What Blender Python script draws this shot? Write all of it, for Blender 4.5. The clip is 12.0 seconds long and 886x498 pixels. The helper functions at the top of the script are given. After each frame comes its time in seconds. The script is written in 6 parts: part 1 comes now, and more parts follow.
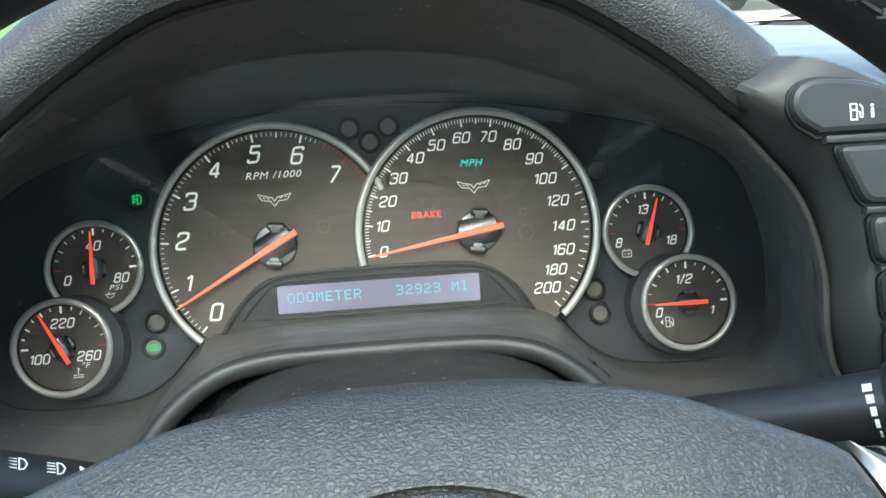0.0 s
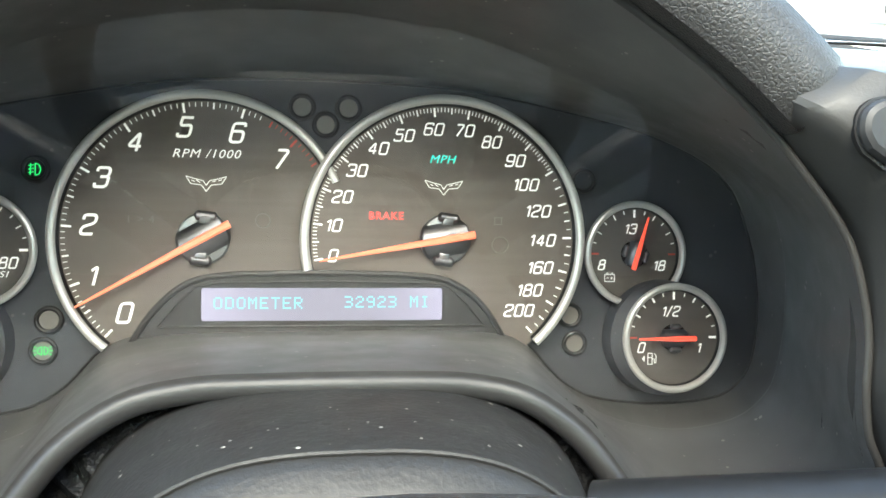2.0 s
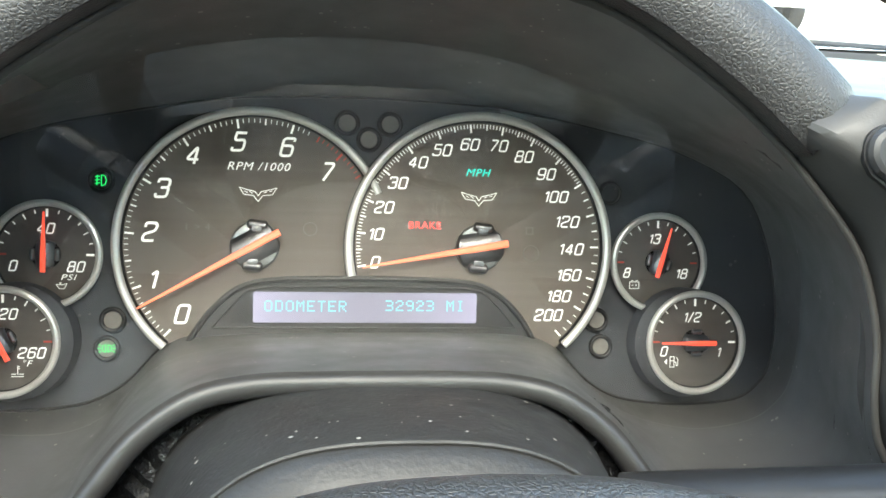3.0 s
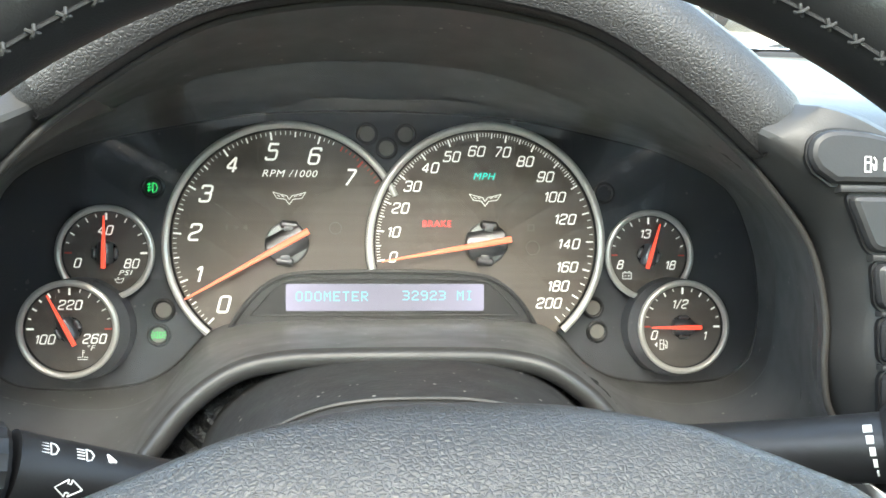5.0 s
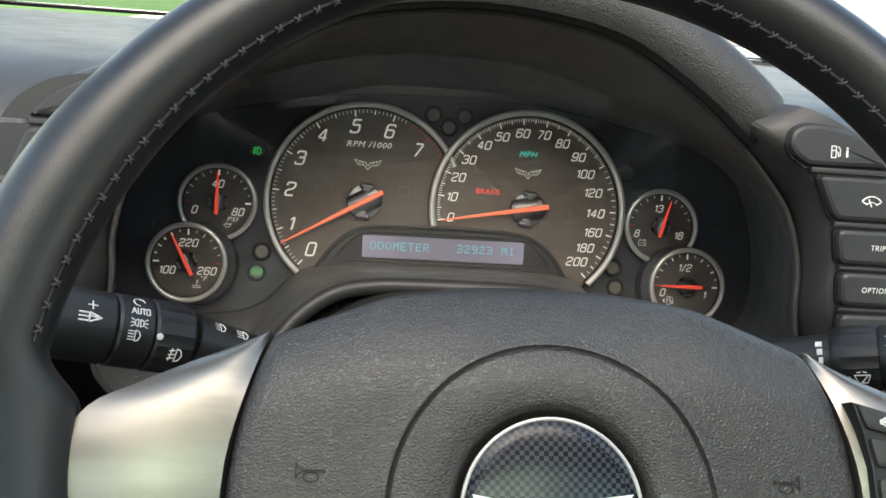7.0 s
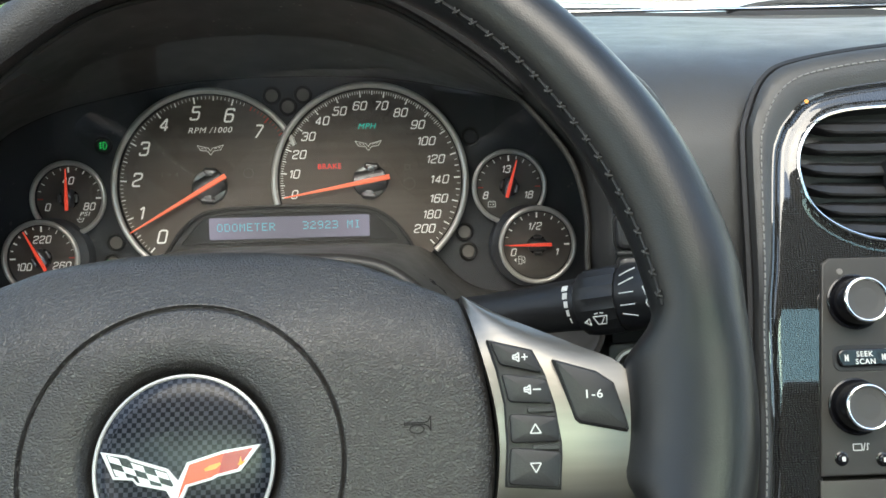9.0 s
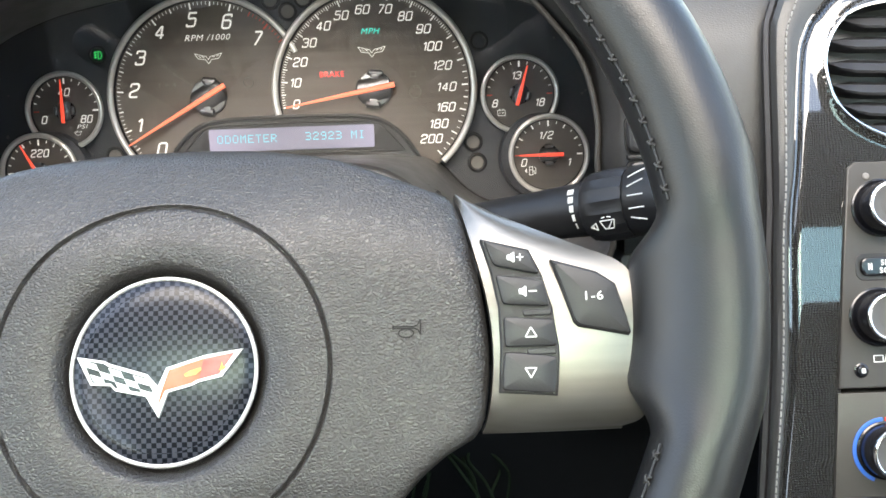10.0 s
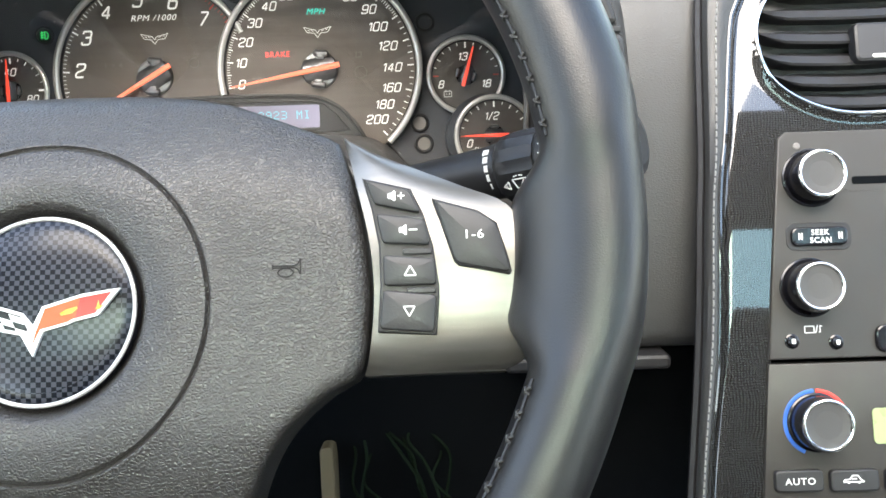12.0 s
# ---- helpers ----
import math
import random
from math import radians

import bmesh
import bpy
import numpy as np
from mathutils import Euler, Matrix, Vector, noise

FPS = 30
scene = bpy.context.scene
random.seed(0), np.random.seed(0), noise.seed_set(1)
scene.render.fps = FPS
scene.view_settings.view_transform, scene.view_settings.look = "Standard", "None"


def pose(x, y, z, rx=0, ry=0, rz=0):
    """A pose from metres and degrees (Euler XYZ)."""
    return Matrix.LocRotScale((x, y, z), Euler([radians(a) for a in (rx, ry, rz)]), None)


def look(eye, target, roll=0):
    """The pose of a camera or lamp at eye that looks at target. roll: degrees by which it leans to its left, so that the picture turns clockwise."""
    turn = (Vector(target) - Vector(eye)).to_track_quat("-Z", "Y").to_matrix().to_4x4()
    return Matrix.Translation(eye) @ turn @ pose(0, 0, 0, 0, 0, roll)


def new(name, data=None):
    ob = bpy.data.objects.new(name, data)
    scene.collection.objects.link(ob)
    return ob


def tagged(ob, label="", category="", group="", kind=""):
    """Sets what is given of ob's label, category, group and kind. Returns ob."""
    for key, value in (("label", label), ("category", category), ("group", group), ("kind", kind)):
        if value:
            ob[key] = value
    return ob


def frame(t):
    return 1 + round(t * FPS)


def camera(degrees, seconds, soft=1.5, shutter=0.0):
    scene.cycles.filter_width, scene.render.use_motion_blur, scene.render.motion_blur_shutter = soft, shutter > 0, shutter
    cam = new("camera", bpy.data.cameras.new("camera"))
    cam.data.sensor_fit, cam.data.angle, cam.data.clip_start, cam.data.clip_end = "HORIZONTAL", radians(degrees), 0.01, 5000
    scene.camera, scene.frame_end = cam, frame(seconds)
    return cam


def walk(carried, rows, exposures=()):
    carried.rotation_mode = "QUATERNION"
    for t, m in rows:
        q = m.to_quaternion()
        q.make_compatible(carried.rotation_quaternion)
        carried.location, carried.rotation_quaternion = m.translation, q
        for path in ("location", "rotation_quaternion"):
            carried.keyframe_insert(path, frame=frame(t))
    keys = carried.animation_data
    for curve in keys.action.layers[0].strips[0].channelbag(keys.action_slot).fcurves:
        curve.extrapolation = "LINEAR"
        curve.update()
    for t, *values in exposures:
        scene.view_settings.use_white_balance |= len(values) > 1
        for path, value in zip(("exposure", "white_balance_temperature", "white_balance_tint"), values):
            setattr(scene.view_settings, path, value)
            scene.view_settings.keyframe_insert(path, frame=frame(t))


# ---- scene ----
cam = camera(54.8, 12.0, 1.55)
# CAR: the instrument panel's own frame (x right, y ahead, z up along the dials) in the world
CAR = pose(0, 0, 0.82, -18, 0, 0)
PATH = [
    (0, (0.003, -0.412, 0.952), (0.137, 1.48, 0.318), -2.6),
    (0.5, (-0.012, -0.361, 0.931), (0.24, 1.518, 0.294), -2.3),
    (1, (0.004, -0.37, 0.949), (0.292, 1.501, 0.304), -1.2),
    (1.5, (0.007, -0.354, 0.938), (0.346, 1.51, 0.297), 4.1),
    (2, (-0.011, -0.349, 0.94), (0.315, 1.513, 0.288), 3.7),
    (2.5, (-0.024, -0.359, 0.946), (0.289, 1.506, 0.294), 3.9),
    (4.5, (-0.013, -0.399, 0.959), (0.181, 1.478, 0.297), 2.0),
    (5, (-0.019, -0.417, 0.962), (0.194, 1.464, 0.317), 2.4),
    (5.5, (-0.012, -0.434, 0.962), (0.193, 1.442, 0.299), 2.1),
    (6, (-0.03, -0.464, 0.933), (0.17, 1.415, 0.279), 2.9),
    (6.5, (-0.056, -0.492, 0.94), (0.151, 1.391, 0.299), 4.1),
    (6.7, (-0.057, -0.499, 0.952), (0.147, 1.383, 0.305), 4.5),
    (8.3, (0.043, -0.55, 1.018), (0.154, 1.326, 0.334), 4.1),
    (8.5, (0.062, -0.541, 1.006), (0.148, 1.333, 0.314), 2.6),
    (9, (0.081, -0.526, 0.969), (0.131, 1.35, 0.277), -1.1),
    (9.5, (0.095, -0.514, 0.946), (0.111, 1.321, 0.15), -1.7),
    (10, (0.091, -0.514, 0.954), (0.079, 1.297, 0.106), -2.2),
    (10.5, (0.073, -0.514, 0.97), (0.045, 1.302, 0.132), -2.1),
    (11, (0.031, -0.52, 0.962), (0.0, 1.3, 0.133), -1.8),
    (11.5, (0.058, -0.521, 0.94), (0.031, 1.307, 0.127), -1.8),
    (12, (0.125, -0.521, 0.931), (0.108, 1.308, 0.122), -2.1),
]
EXPOSURES = [(0, 2.9, 6300, -2), (0.5, 3.36, 6300, -2), (1.0, 3.6, 6550, 0), (2.5, 3.5, 6800, 0), (5.5, 3.6, 6900, 2), (6.0, 2.87, 7200, 7), (6.5, 2.5, 7300, 8), (8.5, 1.22, 6900, -1), (9.0, 2.2, 6900, 4), (9.5, 2.9, 7100, 10), (11, 3.22, 6900, 8), (12, 3.15, 6950, 9)]
walk(cam, [(t, look(eye, target, roll)) for t, eye, target, roll in PATH], EXPOSURES)

# ---------------------------------------------------------------- world and light
world = bpy.data.worlds.new("sky")
scene.world = world
world.use_nodes = True
wn = world.node_tree
sky = wn.nodes.new("ShaderNodeTexSky")
sky.sky_type = "NISHITA"
sky.sun_disc = False
sky.sun_elevation = radians(53.5)
sky.sun_rotation = radians(185)
sky.air_density = 1.25
sky.dust_density = 0.8
# thin broken cloud: patches of the sky lose their blue
grey = wn.nodes.new("ShaderNodeRGBToBW")
wn.links.new(sky.outputs[0], grey.inputs[0])
gain = wn.nodes.new("ShaderNodeMath")
gain.operation = "MULTIPLY"
gain.inputs[1].default_value = 1.25
wn.links.new(grey.outputs[0], gain.inputs[0])
wco = wn.nodes.new("ShaderNodeTexCoord")
puff = wn.nodes.new("ShaderNodeTexNoise")
puff.inputs["Scale"].default_value = 2.6
puff.inputs["Detail"].default_value = 6.0
wn.links.new(wco.outputs["Generated"], puff.inputs["Vector"])
cover = wn.nodes.new("ShaderNodeMapRange")
cover.interpolation_type = "SMOOTHSTEP"
cover.inputs["From Min"].default_value, cover.inputs["From Max"].default_value = 0.47, 0.68
cover.inputs["To Max"].default_value = 0.88
wn.links.new(puff.outputs["Fac"], cover.inputs["Value"])
cloud = wn.nodes.new("ShaderNodeMix")
cloud.data_type = "RGBA"
wn.links.new(cover.outputs["Result"], cloud.inputs["Factor"])
wn.links.new(sky.outputs[0], cloud.inputs["A"])
wn.links.new(gain.outputs[0], cloud.inputs["B"])
wn.links.new(cloud.outputs["Result"], wn.nodes["Background"].inputs[0])
wn.nodes["Background"].inputs[1].default_value = 0.15
sun = new("sun", bpy.data.lights.new("sun", "SUN"))
sun.data.energy = 0.95
sun.data.angle = radians(48)
sun.data.color = (1.0, 0.915, 0.81)
sun.matrix_world = look((-0.5, -5.6, 7.6), (0, 0, 0))

# D: the frame in which the dash is built: x right, y up along the dials, z out towards the driver
D = CAR @ pose(0, 0, 0, 90, 0, 0)


# ---------------------------------------------------------------- materials
def nodes_of(name, color, rough=0.5, metal=0.0, emit=None, strength=0.0, coat=0.0, spec=0.5):
    m = bpy.data.materials.new(name)
    m.use_nodes = True
    b = m.node_tree.nodes["Principled BSDF"]
    b.inputs["Base Color"].default_value = (*color, 1)
    b.inputs["Roughness"].default_value = rough
    b.inputs["Metallic"].default_value = metal
    b.inputs["Specular IOR Level"].default_value = spec
    b.inputs["Coat Weight"].default_value = coat
    b.inputs["Coat Roughness"].default_value = 0.03
    if emit:
        b.inputs["Emission Color"].default_value = (*emit, 1)
        b.inputs["Emission Strength"].default_value = strength
    return m, m.node_tree, b


def add(nt, kind, **values):
    n = nt.nodes.new(kind)
    for key, v in values.items():
        n.inputs[key.replace("_", " ")].default_value = v
    return n


def coords(nt, scale=(1, 1, 1)):
    tc = nt.nodes.new("ShaderNodeTexCoord")
    mp = nt.nodes.new("ShaderNodeMapping")
    mp.inputs["Scale"].default_value = scale
    nt.links.new(tc.outputs["Object"], mp.inputs["Vector"])
    return mp.outputs["Vector"]


def vary(nt, b, color, amount, vec, scale):
    """Soft blotches of wear in the base colour."""
    nz = add(nt, "ShaderNodeTexNoise", Scale=scale, Detail=5.0)
    nt.links.new(vec, nz.inputs["Vector"])
    mx = nt.nodes.new("ShaderNodeMix")
    mx.data_type = "RGBA"
    mx.inputs["A"].default_value = (*[c * (1 - amount) for c in color], 1)
    mx.inputs["B"].default_value = (*[min(1, c * (1 + amount)) for c in color], 1)
    nt.links.new(nz.outputs["Fac"], mx.inputs["Factor"])
    nt.links.new(mx.outputs["Result"], b.inputs["Base Color"])
    return mx


def rough_noise(nt, b, vec, scale, lo, hi):
    nz = add(nt, "ShaderNodeTexNoise", Scale=scale, Detail=6.0)
    nt.links.new(vec, nz.inputs["Vector"])
    mr = add(nt, "ShaderNodeMapRange")
    mr.inputs["From Min"].default_value, mr.inputs["From Max"].default_value = 0.3, 0.7
    mr.inputs["To Min"].default_value, mr.inputs["To Max"].default_value = lo, hi
    nt.links.new(nz.outputs["Fac"], mr.inputs["Value"])
    nt.links.new(mr.outputs["Result"], b.inputs["Roughness"])


def bump(nt, b, height, distance, strength=1.0):
    bp = add(nt, "ShaderNodeBump", Strength=strength, Distance=distance)
    nt.links.new(height, bp.inputs["Height"])
    nt.links.new(bp.outputs["Normal"], b.inputs["Normal"])
    return bp


def plastic(name, color, rough=0.5, grain=900.0, depth=0.00012, dust=0.0, spec=0.4):
    m, nt, b = nodes_of(name, color, rough, spec=spec)
    v = coords(nt)
    mx = vary(nt, b, color, 0.18, v, 35.0)
    rough_noise(nt, b, v, 60.0, rough - 0.06, rough + 0.08)
    nz = add(nt, "ShaderNodeTexNoise", Scale=grain, Detail=3.0)
    nt.links.new(v, nz.inputs["Vector"])
    bump(nt, b, nz.outputs["Fac"], depth, 0.7)
    if dust:
        # sparse pale specks of dust
        vo = add(nt, "ShaderNodeTexVoronoi", Scale=230.0)
        nt.links.new(v, vo.inputs["Vector"])
        n2 = add(nt, "ShaderNodeTexNoise", Scale=90.0, Detail=2.0)
        nt.links.new(v, n2.inputs["Vector"])
        lt = nt.nodes.new("ShaderNodeMath")
        lt.operation = "LESS_THAN"
        nt.links.new(vo.outputs["Distance"], lt.inputs[0])
        sc = nt.nodes.new("ShaderNodeMapRange")
        sc.inputs["From Min"].default_value, sc.inputs["From Max"].default_value = 0.50, 0.85
        sc.inputs["To Min"].default_value, sc.inputs["To Max"].default_value = 0.0, 0.34
        nt.links.new(n2.outputs["Fac"], sc.inputs["Value"])
        nt.links.new(sc.outputs["Result"], lt.inputs[1])
        m2 = nt.nodes.new("ShaderNodeMix")
        m2.data_type = "RGBA"
        m2.inputs["B"].default_value = (0.48, 0.45, 0.40, 1)
        nt.links.new(mx.outputs["Result"], m2.inputs["A"])
        ml = nt.nodes.new("ShaderNodeMath")
        ml.operation = "MULTIPLY"
        ml.inputs[1].default_value = dust
        nt.links.new(lt.outputs[0], ml.inputs[0])
        nt.links.new(ml.outputs[0], m2.inputs["Factor"])
        nt.links.new(m2.outputs["Result"], b.inputs["Base Color"])
    return m


def leather(name, color, rough, cell, depth, fine=1800.0, stretch=(1, 1, 1), spec=0.4, worn=0.15):
    """Pebbled hide: rounded cells with creases between, over a fine grain."""
    m, nt, b = nodes_of(name, color, rough, spec=spec)
    v = coords(nt, stretch)
    vary(nt, b, color, worn, v, 24.0)
    rough_noise(nt, b, v, 40.0, rough - worn * 0.4, rough + worn * 0.5)
    warp = add(nt, "ShaderNodeTexNoise", Scale=1.0 / cell * 0.6, Detail=2.0)
    nt.links.new(v, warp.inputs["Vector"])
    sc = nt.nodes.new("ShaderNodeVectorMath")
    sc.operation = "SCALE"
    sc.inputs["Scale"].default_value = cell * 1.6
    nt.links.new(warp.outputs["Color"], sc.inputs[0])
    av = nt.nodes.new("ShaderNodeVectorMath")
    av.operation = "ADD"
    nt.links.new(v, av.inputs[0])
    nt.links.new(sc.outputs["Vector"], av.inputs[1])
    vo = add(nt, "ShaderNodeTexVoronoi", Scale=1.0 / cell)
    vo.feature = "SMOOTH_F1"
    vo.inputs["Smoothness"].default_value = 0.35
    nt.links.new(av.outputs["Vector"], vo.inputs["Vector"])
    nz = add(nt, "ShaderNodeTexNoise", Scale=fine, Detail=3.0)
    nt.links.new(v, nz.inputs["Vector"])
    inv = nt.nodes.new("ShaderNodeMath")
    inv.operation = "MULTIPLY_ADD"
    inv.inputs[1].default_value = -1.0
    nt.links.new(vo.outputs["Distance"], inv.inputs[0])
    mu = nt.nodes.new("ShaderNodeMath")
    mu.operation = "MULTIPLY"
    mu.inputs[1].default_value = 0.35
    nt.links.new(nz.outputs["Fac"], mu.inputs[0])
    nt.links.new(mu.outputs[0], inv.inputs[2])
    bump(nt, b, inv.outputs[0], depth, 1.0)
    return m


def pebbled(name, color, rough, cell, depth, stretch, spec, sheen=0.0):
    """Moulded hide: flat-topped pebbles of uneven size parted by fine creases."""
    m, nt, b = nodes_of(name, color, rough, spec=spec, coat=sheen)
    b.inputs["Coat Roughness"].default_value = 0.40
    v = coords(nt, stretch)
    vary(nt, b, color, 0.10, v, 26.0)
    rough_noise(nt, b, v, 45.0, rough - 0.04, rough + 0.06)
    warp = add(nt, "ShaderNodeTexNoise", Scale=0.9 / cell, Detail=3.0)
    nt.links.new(v, warp.inputs["Vector"])
    sc = nt.nodes.new("ShaderNodeVectorMath")
    sc.operation = "SCALE"
    sc.inputs["Scale"].default_value = cell * 1.0
    nt.links.new(warp.outputs["Color"], sc.inputs[0])
    av = nt.nodes.new("ShaderNodeVectorMath")
    nt.links.new(v, av.inputs[0])
    nt.links.new(sc.outputs["Vector"], av.inputs[1])
    tops = []
    for scale, wide in ((1.0, 0.26), (1.0, 0.70)):
        vo = add(nt, "ShaderNodeTexVoronoi", Scale=scale / cell)
        vo.feature = "DISTANCE_TO_EDGE"
        nt.links.new(av.outputs["Vector"], vo.inputs["Vector"])
        mr = add(nt, "ShaderNodeMapRange")
        mr.interpolation_type = "SMOOTHSTEP"
        mr.inputs["From Min"].default_value, mr.inputs["From Max"].default_value = 0.0, wide
        nt.links.new(vo.outputs["Distance"], mr.inputs["Value"])
        tops.append(mr.outputs["Result"])
    both = nt.nodes.new("ShaderNodeMath")
    both.operation = "MULTIPLY_ADD"
    both.inputs[1].default_value = 0.6
    nt.links.new(tops[1], both.inputs[0])
    nt.links.new(tops[0], both.inputs[2])
    bump(nt, b, both.outputs[0], depth, 1.0)
    return m


def brushed(name, color, rough, metal, stretch, depth):
    m, nt, b = nodes_of(name, color, rough, metal)
    v = coords(nt, stretch)
    nz = add(nt, "ShaderNodeTexNoise", Scale=220.0, Detail=4.0)
    nt.links.new(v, nz.inputs["Vector"])
    vary(nt, b, color, 0.22, v, 260.0)
    rough_noise(nt, b, coords(nt), 30.0, rough - 0.04, rough + 0.06)
    bump(nt, b, nz.outputs["Fac"], depth, 0.6)
    return m


def plain(name, color, rough=0.5, metal=0.0, **more):
    """Small parts: a hint of unevenness in gloss only."""
    m, nt, b = nodes_of(name, color, rough, metal, **more)
    v = coords(nt)
    rough_noise(nt, b, v, 140.0, max(0.02, rough - 0.05), rough + 0.07)
    return m


def checker_cloth(name, dark, light, size, rough, coat):
    """Woven print under a clear coat."""
    m, nt, b = nodes_of(name, dark, rough, coat=coat, spec=0.1)
    v = coords(nt)
    ck = add(nt, "ShaderNodeTexChecker", Scale=1.0 / size)
    ck.inputs["Color1"].default_value = (*dark, 1)
    ck.inputs["Color2"].default_value = (*light, 1)
    nt.links.new(v, ck.inputs["Vector"])
    nt.links.new(ck.outputs["Color"], b.inputs["Base Color"])
    bp = add(nt, "ShaderNodeBump", Strength=0.3, Distance=0.00008)
    nt.links.new(ck.outputs["Fac"], bp.inputs["Height"])
    nt.links.new(bp.outputs["Normal"], b.inputs["Normal"])
    b.inputs["Coat Roughness"].default_value = 0.17
    return m


def dotted_gloss(name):
    """Black lacquer over a fine woven dot print."""
    m, nt, b = nodes_of(name, (0.012, 0.013, 0.014), 0.5, coat=1.0, spec=0.15)
    flat = coords(nt, (1, 1.25, 1))
    wave = add(nt, "ShaderNodeTexNoise", Scale=48.0, Detail=1.0)
    nt.links.new(flat, wave.inputs["Vector"])
    sc = nt.nodes.new("ShaderNodeVectorMath")
    sc.operation = "SCALE"
    sc.inputs["Scale"].default_value = 0.006
    nt.links.new(wave.outputs["Color"], sc.inputs[0])
    shift = nt.nodes.new("ShaderNodeVectorMath")
    nt.links.new(flat, shift.inputs[0])
    nt.links.new(sc.outputs["Vector"], shift.inputs[1])
    v = shift.outputs["Vector"]
    vo = add(nt, "ShaderNodeTexVoronoi", Scale=760.0)
    vo.voronoi_dimensions = "2D"
    vo.inputs["Randomness"].default_value = 0.22
    nt.links.new(v, vo.inputs["Vector"])
    rp = nt.nodes.new("ShaderNodeValToRGB")
    rp.color_ramp.elements[0].color = (0.026, 0.027, 0.027, 1)
    rp.color_ramp.elements[1].color = (0.0015, 0.0015, 0.0015, 1)
    rp.color_ramp.elements[1].position = 0.55
    nt.links.new(vo.outputs["Distance"], rp.inputs["Fac"])
    nt.links.new(rp.outputs["Color"], b.inputs["Base Color"])
    b.inputs["Coat IOR"].default_value = 1.7
    return m


def ground_mat(name, a, c, scale):
    m, nt, b = nodes_of(name, a, 0.9)
    v = coords(nt)
    mx = vary(nt, b, a, 0.15, v, scale)
    nz = add(nt, "ShaderNodeTexNoise", Scale=scale * 14, Detail=8.0)
    nt.links.new(v, nz.inputs["Vector"])
    m2 = nt.nodes.new("ShaderNodeMix")
    m2.data_type = "RGBA"
    m2.inputs["B"].default_value = (*c, 1)
    nt.links.new(mx.outputs["Result"], m2.inputs["A"])
    nt.links.new(nz.outputs["Fac"], m2.inputs["Factor"])
    nt.links.new(m2.outputs["Result"], b.inputs["Base Color"])
    bump(nt, b, nz.outputs["Fac"], 0.01, 0.6)
    return m


def glass(name, tint=(1, 1, 1), ior=1.45):
    m, nt, b = nodes_of(name, tint, 0.0)
    b.inputs["Transmission Weight"].default_value = 1.0
    b.inputs["IOR"].default_value = ior
    return m


SHROUD = plastic("shroud plastic", (0.071, 0.071, 0.071), 0.42, 900, 0.00005, 0.35, 0.5)
HOUSING = plastic("display housing plastic", (0.026, 0.026, 0.027), 0.45, 1200, 0.00004)
COLUMN = plastic("column plastic", (0.025, 0.024, 0.023), 0.5, 520, 0.0003, 0.9)
SATIN = plastic("satin black", (0.016, 0.016, 0.017), 0.42, 1200, 0.00006)
SATINLIP = plastic("smooth lip plastic", (0.034, 0.032, 0.030), 0.36, 1400, 0.00003)
SURROUND = plastic("grey button surround", (0.10, 0.102, 0.10), 0.5, 1100, 0.0001)
POD = plastic("pod plastic", (0.032, 0.031, 0.030), 0.45, 1100, 0.0001)
BUTTON = plastic("button plastic", (0.023, 0.023, 0.024), 0.42, 1300, 0.00006)
FACEPLATE = plastic("faceplate black", (0.046, 0.049, 0.057), 0.5, 1400, 0.00005, 0.15)
BLACK = plain("deep black", (0.006, 0.006, 0.007), 0.5)
# depth of shade put into the colour, for the knee gap and disc slot
SHADEBLACK = plain("near-black shade", (0.004, 0.005, 0.006), 0.9, spec=0.05)
GLOSSBLACK = plain("gloss black", (0.010, 0.010, 0.012), 0.16)
DIAL = brushed("dial grey", (0.107, 0.091, 0.079), 0.62, 0.0, (0.02, 1.0, 1.0), 0.00004)
DIALDARK = brushed("small dial grey", (0.088, 0.078, 0.070), 0.6, 0.0, (0.02, 1.0, 1.0), 0.00003)
RING = plain("satin silver paint", (0.56, 0.55, 0.53), 0.34, 0.5)
PALERING = plain("pale silver paint", (0.86, 0.86, 0.84), 0.4)
CHROME = plain("bright chrome", (0.80, 0.80, 0.79), 0.16, 1.0)
NEEDLERED = plain("needle red", (0.80, 0.07, 0.045), 0.45, emit=(1.0, 0.09, 0.05), strength=0.10)
MOULDED = plain("moulded mark", (0.024, 0.023, 0.022), 0.7, spec=0.15)
NEEDLE = plain("needle orange", (0.80, 0.15, 0.08), 0.45, emit=(1.0, 0.22, 0.12), strength=0.11)
PRINT = plain("white print", (0.66, 0.66, 0.64), 0.5)
DIALPRINT = plain("backlit white print", (0.82, 0.82, 0.80), 0.5, emit=(1.0, 0.98, 0.94), strength=0.05)
HUBCAP = plain("dark chrome cap", (0.15, 0.15, 0.155), 0.40, 1.0)
HUBDISC = plain("pale metal disc", (0.22, 0.22, 0.22), 0.36, 0.9)
HUBDARK = plain("gloss black cap", (0.014, 0.014, 0.016), 0.18)
PRINTDIM = plain("grey print", (0.45, 0.45, 0.44), 0.5)
REDPRINT = plain("red print", (0.55, 0.06, 0.04), 0.5)
GHOST = plain("unlit legend", (0.14, 0.13, 0.115), 0.5)
REDLIT = plain("red legend", (0.5, 0.03, 0.03), 0.5, emit=(1.0, 0.07, 0.06), strength=0.18)
TEALLIT = plain("teal legend", (0.02, 0.25, 0.2), 0.5, emit=(0.02, 0.55, 0.42), strength=0.21)
GREENLIT = plain("green telltale", (0.02, 0.3, 0.06), 0.5, emit=(0.03, 0.70, 0.16), strength=0.16)
LAMPOFF = plain("dark telltale lens", (0.15, 0.14, 0.128), 0.45)
